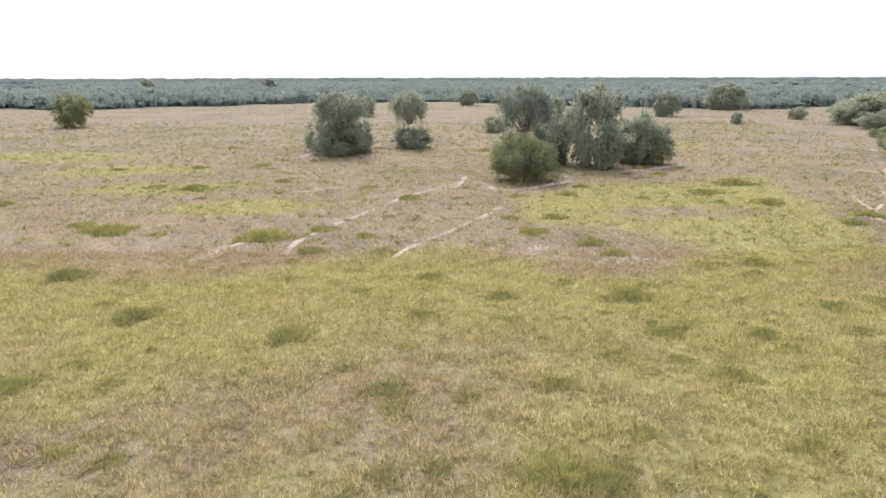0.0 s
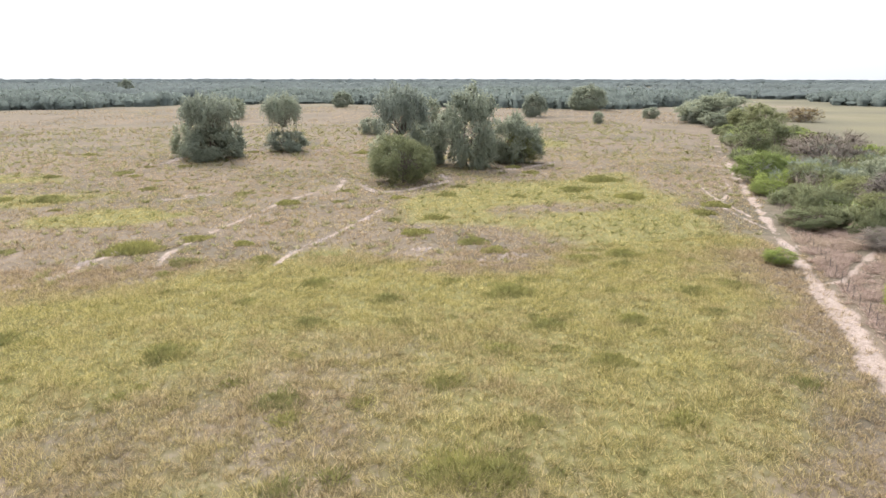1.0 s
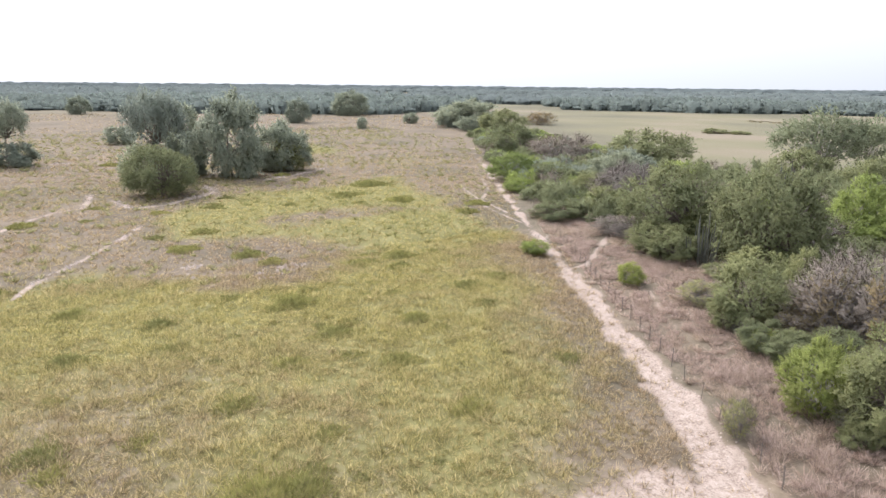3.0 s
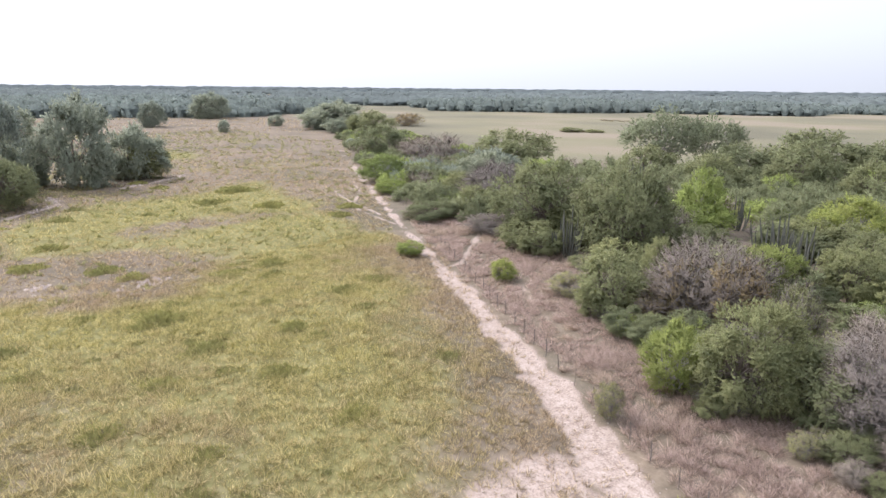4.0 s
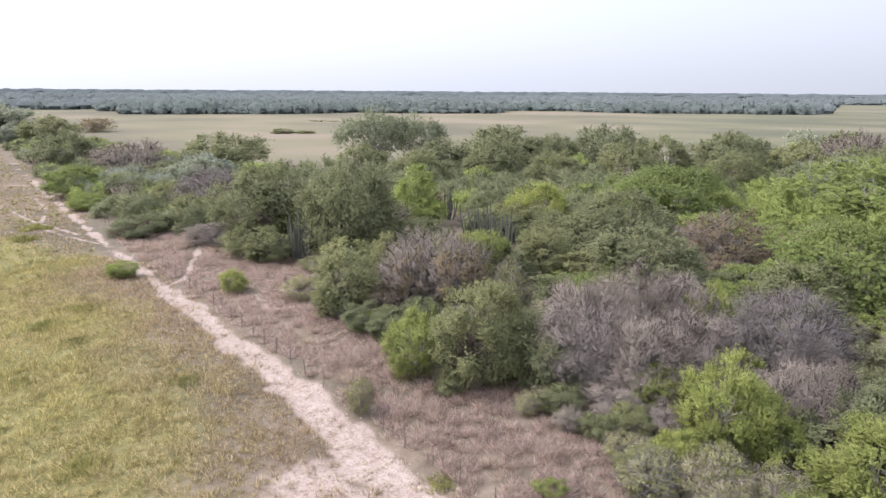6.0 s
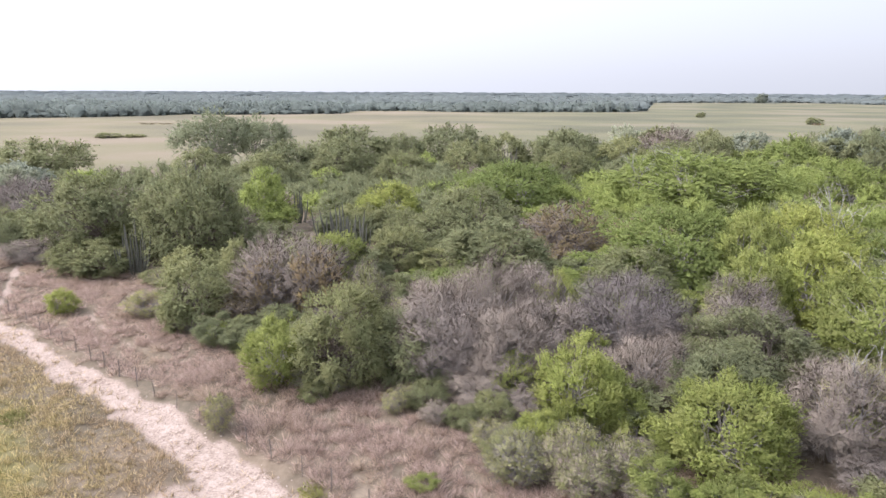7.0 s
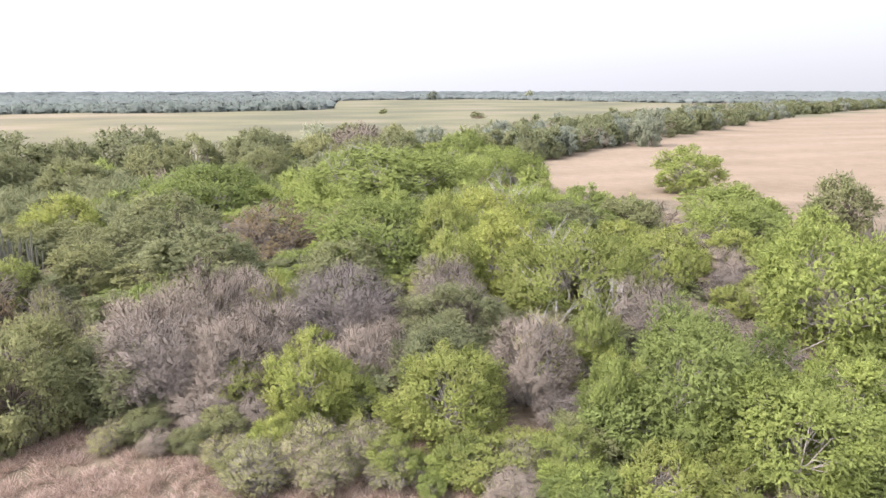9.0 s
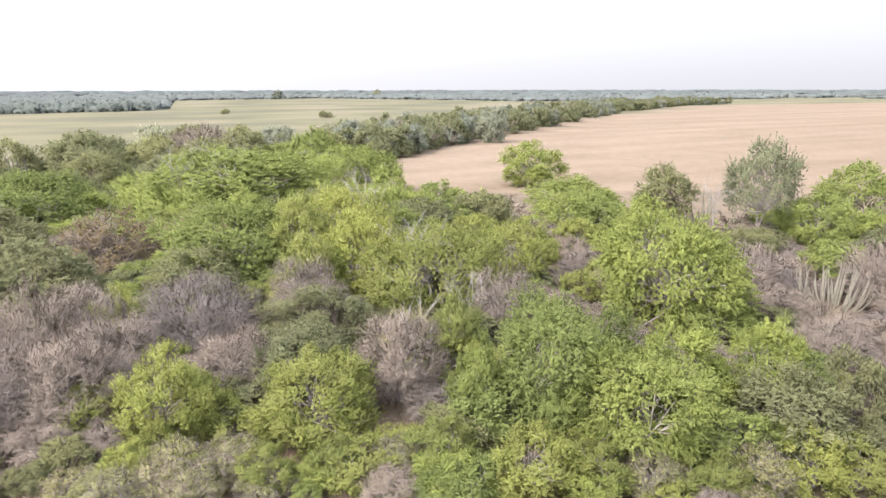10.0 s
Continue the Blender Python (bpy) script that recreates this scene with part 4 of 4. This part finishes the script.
# ---- deadwood: bleached limbs that stand out of the crowns ----
def dead_tree(x, y, h, r, seed):
    g = np.random.default_rng(seed)
    root = new("dead_tree")
    thick = 1.0 if h < 8 else 1.5
    pieces = [tube([(0, 0, -0.2), (0.1, 0.1, h * 0.4), (0.0, 0.15, h * 0.7)], [0.06 * thick, 0.045 * thick, 0.03 * thick], 6)]
    for k in range(11):
        a, e = g.uniform(0, 2 * np.pi), g.uniform(0.5, 1.0)
        s = np.array([0, 0.12, h * g.uniform(0.4, 0.7)])
        t = np.array([math.cos(a) * r * e, math.sin(a) * r * e, h * g.uniform(0.75, 1.0)])
        m = (s + t) / 2 + g.normal(size=3) * 0.2 * r
        pieces.append(tube([s, m, t], [0.02 * thick, 0.014 * thick, 0.008 * thick], 4))
        for _ in range(3):
            q = t + g.normal(size=3) * 0.25 * r
            pieces.append(tube([m + (t - m) * 0.5, (t + q) / 2, q], [0.011 * thick, 0.009 * thick, 0.005 * thick], 4))
    part("trunk", mesh_from("trunk", *joined(pieces), DEADWOOD, True), root)
    root.location = (x, y, float(ground_z(x, y)))
    return tagged(root, "bleached leafless dead tree with crooked white limbs", "dead tree", "dead trees")


for k, row in enumerate([(97, -15, 10.8, 5.0), (100, -10, 10.2, 4.0), (64, -24, 9.6, 3.0), (44, -20, 8.6, 3.0), (31.5, -14.0, 6.4, 1.6), (34.5, -19.2, 6.2, 1.6), (50, -62, 8.0, 2.2)]):
    dead_tree(*row, seed=70 + k)


# ---- far woods ----
WOODS_EDGE = [(-900, 250), (-213, 324), (-179, 366), (-90, 484), (0, 431), (134, 388), (222, 384), (303, 424), (450, 264), (637, -33), (660, -60), (1100, -120),
              (1250, -400), (760, -560), (660, -800), (640, -1250), (0, -1250), (-400, -1100), (-1200, -600), (-1200, 250)]


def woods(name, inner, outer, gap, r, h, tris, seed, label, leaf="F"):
    """A sweep of woodland as one mesh of many ragged crowns."""
    g = np.random.default_rng(seed)
    span = int(outer * 2 / gap)
    u, v = np.meshgrid(np.arange(span), np.arange(span))
    x = (u.ravel() - span / 2 + g.uniform(-0.45, 0.45, u.size)) * gap
    y = (v.ravel() - span / 2 + g.uniform(-0.45, 0.45, u.size)) * gap
    far = np.hypot(x, y)
    bearing = np.degrees(np.arctan2(x, y))
    keep = (far > inner) & (far < outer) & (bearing > -45) & (bearing < 175) & ~inside(x + 70 * (fractal(x, y, 90, 9) - 0.5), y + 70 * (fractal(x, y, 90, 19) - 0.5), WOODS_EDGE)
    keep &= (fractal(x, y, 140, seed) + 0.25 * (fractal(x, y, 30, seed + 5) - 0.5) > 0.43) | (far > 1800)
    x, y = x[keep], y[keep]
    n = len(x)
    rr, hh = r * g.uniform(0.45, 1.5, n), h * g.uniform(0.35, 1.2, n) * (0.6 + 0.7 * fractal(x, y, 60, 3))
    hh = np.minimum(hh, h * 1.35)
    # each crown is a lumpy dome of rings, closed at the top, with loose sprays of leaves about it
    sides, rings = 7, 3
    ang = np.arange(sides) * 2 * np.pi / sides
    rise = np.array([0.0, 0.5, 0.86])
    wide = np.array([0.6, 0.85, 0.5])
    bump = g.uniform(0.75, 1.25, (n, rings, sides))
    px = x[:, None, None] + rr[:, None, None] * wide[None, :, None] * bump * np.cos(ang)
    py = y[:, None, None] + rr[:, None, None] * wide[None, :, None] * bump * np.sin(ang)
    pz = hh[:, None, None] * (rise[None, :, None] + 0.12 * (bump - 1) * (rise[None, :, None] > 0))
    dome = np.stack([px, py, pz], -1).reshape(n, -1, 3)
    top = np.stack([x + rr * g.uniform(-0.2, 0.2, n), y, hh], -1)[:, None]
    dome = np.concatenate([dome, top], 1)
    f = []
    for k in range(rings):
        for q in range(sides):
            a, b = k * sides + q, k * sides + (q + 1) % sides
            f += [(a, b, b + sides), (a, b + sides, a + sides)] if k < rings - 1 else [(a, b, rings * sides)]
    f = np.array(f)[None] + (rings * sides + 1) * np.arange(n)[:, None, None]
    middle = np.stack([x, y, hh * 0.2], -1)[:, None]
    soft = unit(unit(dome - middle) * 0.6 + np.array([0, 0, 1.0])).reshape(-1, 3)
    own = np.clip(0.5 * g.uniform(0, 1, n) + 1.6 * (fractal(x, y, 70, 33) - 0.5) + 0.25, 0, 1)
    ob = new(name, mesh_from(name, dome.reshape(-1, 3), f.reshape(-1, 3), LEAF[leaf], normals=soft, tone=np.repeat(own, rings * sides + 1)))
    if tris:
        pick = np.repeat(np.arange(n), tris)
        way = unit(g.normal(size=(len(pick), 3)) + (0, 0, 0.25))
        p = np.stack([x, y, hh * 0.45], -1)[pick] + way * np.stack([rr, rr, hh * 0.58], -1)[pick] * g.uniform(0.8, 1.12, (len(pick), 1))
        p[:, 2] = np.maximum(p[:, 2], 0.2)
        normal = unit(way + g.normal(size=p.shape) * 0.6)
        t = unit(np.cross(normal, g.normal(size=p.shape)))
        b = np.cross(normal, t)
        s = (np.minimum(rr, hh)[pick] * g.uniform(0.08, 0.26, len(pick)))[:, None]
        tri = np.stack([p - t * s - b * s * 0.6, p + t * s - b * s * 0.6, p + b * s], 1).reshape(-1, 3)
        soft = np.repeat(unit(way * 0.6 + (0, 0, 1.0)), 3, 0)
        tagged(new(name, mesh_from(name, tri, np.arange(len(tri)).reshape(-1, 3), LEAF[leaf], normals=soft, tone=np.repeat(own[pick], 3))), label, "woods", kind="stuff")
    return tagged(ob, label, "woods", kind="stuff")


# aerial haze comes from the leaf colours: F nearer, H farther out
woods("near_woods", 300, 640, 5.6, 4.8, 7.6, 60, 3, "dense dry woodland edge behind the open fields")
woods("far_woods", 640, 1600, 13.0, 9.0, 7.5, 9, 4, "wide woodland plain in the distance, haze painted into its colour", "H")
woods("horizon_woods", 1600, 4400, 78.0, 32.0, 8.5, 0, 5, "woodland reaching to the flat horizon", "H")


# ---- grass ----
def grass(name, x, y, blades, length, width, lie, label, seed, rosy=0.0, fresh=0.0):
    """Tufts of grass: every blade a sliver, leaning with the flow of the sward."""
    g = np.random.default_rng(seed)
    green, sand, tilled, _ = zones(x, y)
    keep = g.uniform(0, 1, len(x)) > sand * (1.35 + 1.6 * rosy)
    x, y, green = x[keep], y[keep], green[keep]
    z = ground_z(x, y)
    tall = 0.35 + 1.3 * fractal(x, y, 1.7, 61)
    flow = fractal(x, y, 2.2, 67) * 6 * np.pi + g.normal(size=len(x)) * 0.6
    n = len(x) * blades
    k = np.repeat(np.arange(len(x)), blades)
    a = g.uniform(0, 2 * np.pi, n)
    spread = np.stack([np.cos(a), np.sin(a)], -1)
    lean = np.stack([np.cos(flow), np.sin(flow)], -1)[k]
    go = np.concatenate([spread * 0.7 + lean * lie, np.ones((n, 1)) * g.uniform(0.25, 0.9, (n, 1))], 1)
    go = unit(go) * (length * tall[k] * g.uniform(0.55, 1.25, n))[:, None]
    foot = np.stack([x, y, z - 0.03], -1)[k] + np.concatenate([spread, np.zeros((n, 1))], 1) * (0.3 * length * g.uniform(0, 1, (n, 1)))
    b = unit(np.cross(go, g.normal(size=(n, 3)) * 0.35 + (0, 0, 1))) * width * g.uniform(0.6, 1.3, (n, 1)) / 2
    v = np.stack([foot - b, foot + b, foot + go], 1).reshape(-1, 3)
    soft = np.repeat(unit(unit(go) * 0.35 + g.normal(size=(n, 3)) * 0.22 + (0, 0, 1)), 3, 0)
    me = mesh_from(name, v, np.arange(n * 3).reshape(-1, 3), GRASS, normals=soft)
    mottled = 0.7 * (fractal(x, y, 2.0, 63) - 0.5) + 0.3 * (fractal(x, y, 0.9, 64) - 0.5)
    tone = np.clip(np.maximum(green + mottled, fresh)[k] + g.uniform(-0.2, 0.2, n), 0, 1)
    col = np.stack([tone, np.full(n, fresh), np.full(n, rosy), np.ones(n)], -1)
    layer = me.attributes.new("zone", "FLOAT_COLOR", "POINT")
    layer.data.foreach_set("color", np.repeat(col, 3, 0).ravel().astype(np.float32))
    return tagged(new(name, me), label, "grass", kind="stuff")


def scattered(x0, x1, y0, y1, per_m2, seed):
    g = np.random.default_rng(seed)
    n = int((x1 - x0) * (y1 - y0) * per_m2)
    return g.uniform(x0, x1, n), g.uniform(y0, y1, n)


def beside(x, y):
    """How far to the thicket side of the fence a place lies (negative: the pasture side)."""
    d = line_distance(x, y, FENCE)
    border = FENCE + [(129, 199), (156, 245), (224, 384), (262, 450)]
    at = np.interp(y, [p[1] for p in border], [p[0] for p in border])
    return np.where(x > at, d, -d)


x, y = scattered(-48, 48, 4, 66, 15, 11)
ok = (beside(x, y) < -0.8) & ((np.abs(x) < 0.72 * y + 8) & (y > 20) | (x > 6))
grass("pasture_grass", x[ok], y[ok], 10, 0.48, 0.034, 0.5, "matted yellow-green pasture grass with straw", 12)
x, y = scattered(-150, 120, 66, 250, 4.6, 13)
away = np.hypot(x, y)
ok = (beside(x, y) < -1) & (np.abs(x) < 0.75 * y) & (np.random.default_rng(8).uniform(0, 1, len(x)) < np.clip(1.25 - (away - 66) / 110, 0.05, 1))
grass("meadow_grass", x[ok], y[ok], 6, 0.42, 0.06, 0.4, "thin dry pasture grass with green patches", 14)
x, y = scattered(18, 75, -35, 75, 4.2, 15)
side = beside(x, y)
ok = (side > -1.2) & (side < 17) | (y < 5) & (x > 18) & (x < 30)
clumpy = fractal(x, y, 2.2, 71) > 0.27
ok &= clumpy & ~inside(x, y, [(66, 60), (58, 48), (47, 30), (41, 18), (38, 8), (33, -2), (28, -12), (20, -26), (60, -30), (90, 60)])
grass("tussock_grass", x[ok], y[ok], 56, 0.72, 0.026, 0.12, "rosy-brown dry tussock grass beside the fence", 16, 1.0)
g = np.random.default_rng(21)
x, y = scattered(-160, 120, 60, 260, 0.16, 22)
ok = (beside(x, y) < -2) & (np.abs(x) < 0.75 * y) & (g.uniform(0, 1, len(x)) < 0.25 + 1.2 * fractal(x, y, 18, 81))
x, y = x[ok], y[ok]
grass("field_herbs", x, y, 26, 0.8, 0.075, 0.1, "scattered grey-green herbs in the dry field", 23, 0.0, 0.85)


def clods():
    """Pale lumps of dry sand trodden up along the trail."""
    g = np.random.default_rng(31)
    x, y = g.uniform(12, 100, 60000), g.uniform(2, 150, 60000)
    d = line_distance(x, y, TRAIL, TRAIL_HALF)
    ok = (np.abs(d) < 0.9 * g.uniform(0, 1, len(d)) ** 1.5) | (d < 0) & (g.uniform(0, 1, len(d)) < 0.3)
    x, y = x[ok][:5200], y[ok][:5200]
    for line, half in COW_PATHS + BARE_SPOTS:
        (x0, y0), (x1, y1) = np.min(line, 0) - 1, np.max(line, 0) + 1
        reach = float(np.hypot(*np.diff(np.array(line), axis=0).T).sum())
        px, py = g.uniform(x0, x1, 2500), g.uniform(y0, y1, 2500)
        ok = (line_distance(px, py, line) < half * g.uniform(0, 1, 2500) * 2.0) & (fractal(px, py, 2.0, 17) < 0.52)
        x, y = np.append(x, px[ok][:int(reach * 14)]), np.append(y, py[ok][:int(reach * 14)])
    z = ground_z(x, y)
    corners = np.array([(1, 0, 0), (0, 1, 0), (-1, 0, 0), (0, -1, 0), (0, 0, 0.9)], float)
    size = g.uniform(0.03, 0.12, len(x)) * np.where((y > 58) & (x < 50), 2.6, 1.0)
    v = corners[None] * size[:, None, None] * g.uniform(0.6, 1.3, (len(x), 5, 3)) + np.stack([x, y, z - 0.02], -1)[:, None]
    f = np.array([(0, 1, 4), (1, 2, 4), (2, 3, 4), (3, 0, 4)])[None] + 5 * np.arange(len(x))[:, None, None]
    return tagged(new("sand_clods", mesh_from("sand_clods", v.reshape(-1, 3), f.reshape(-1, 3), CLOD)), "pale lumps of dry trodden sand on the trail", "clods", kind="stuff")


clods()


x, y = scattered(-260, 180, 140, 430, 0.11, 41)
away = np.hypot(x, y)
ok = (np.abs(x) < 0.75 * y) & (beside(x, y) < -3) & (x < 0.62 * y) & (away < 420) & (fractal(x, y, 24, 91) > 0.36)
grass("far_tufts", x[ok], y[ok], 7, 0.7, 0.15, 0.3, "thin tufts of dry and green grass far out in the field", 42, 0.0, 0.12)
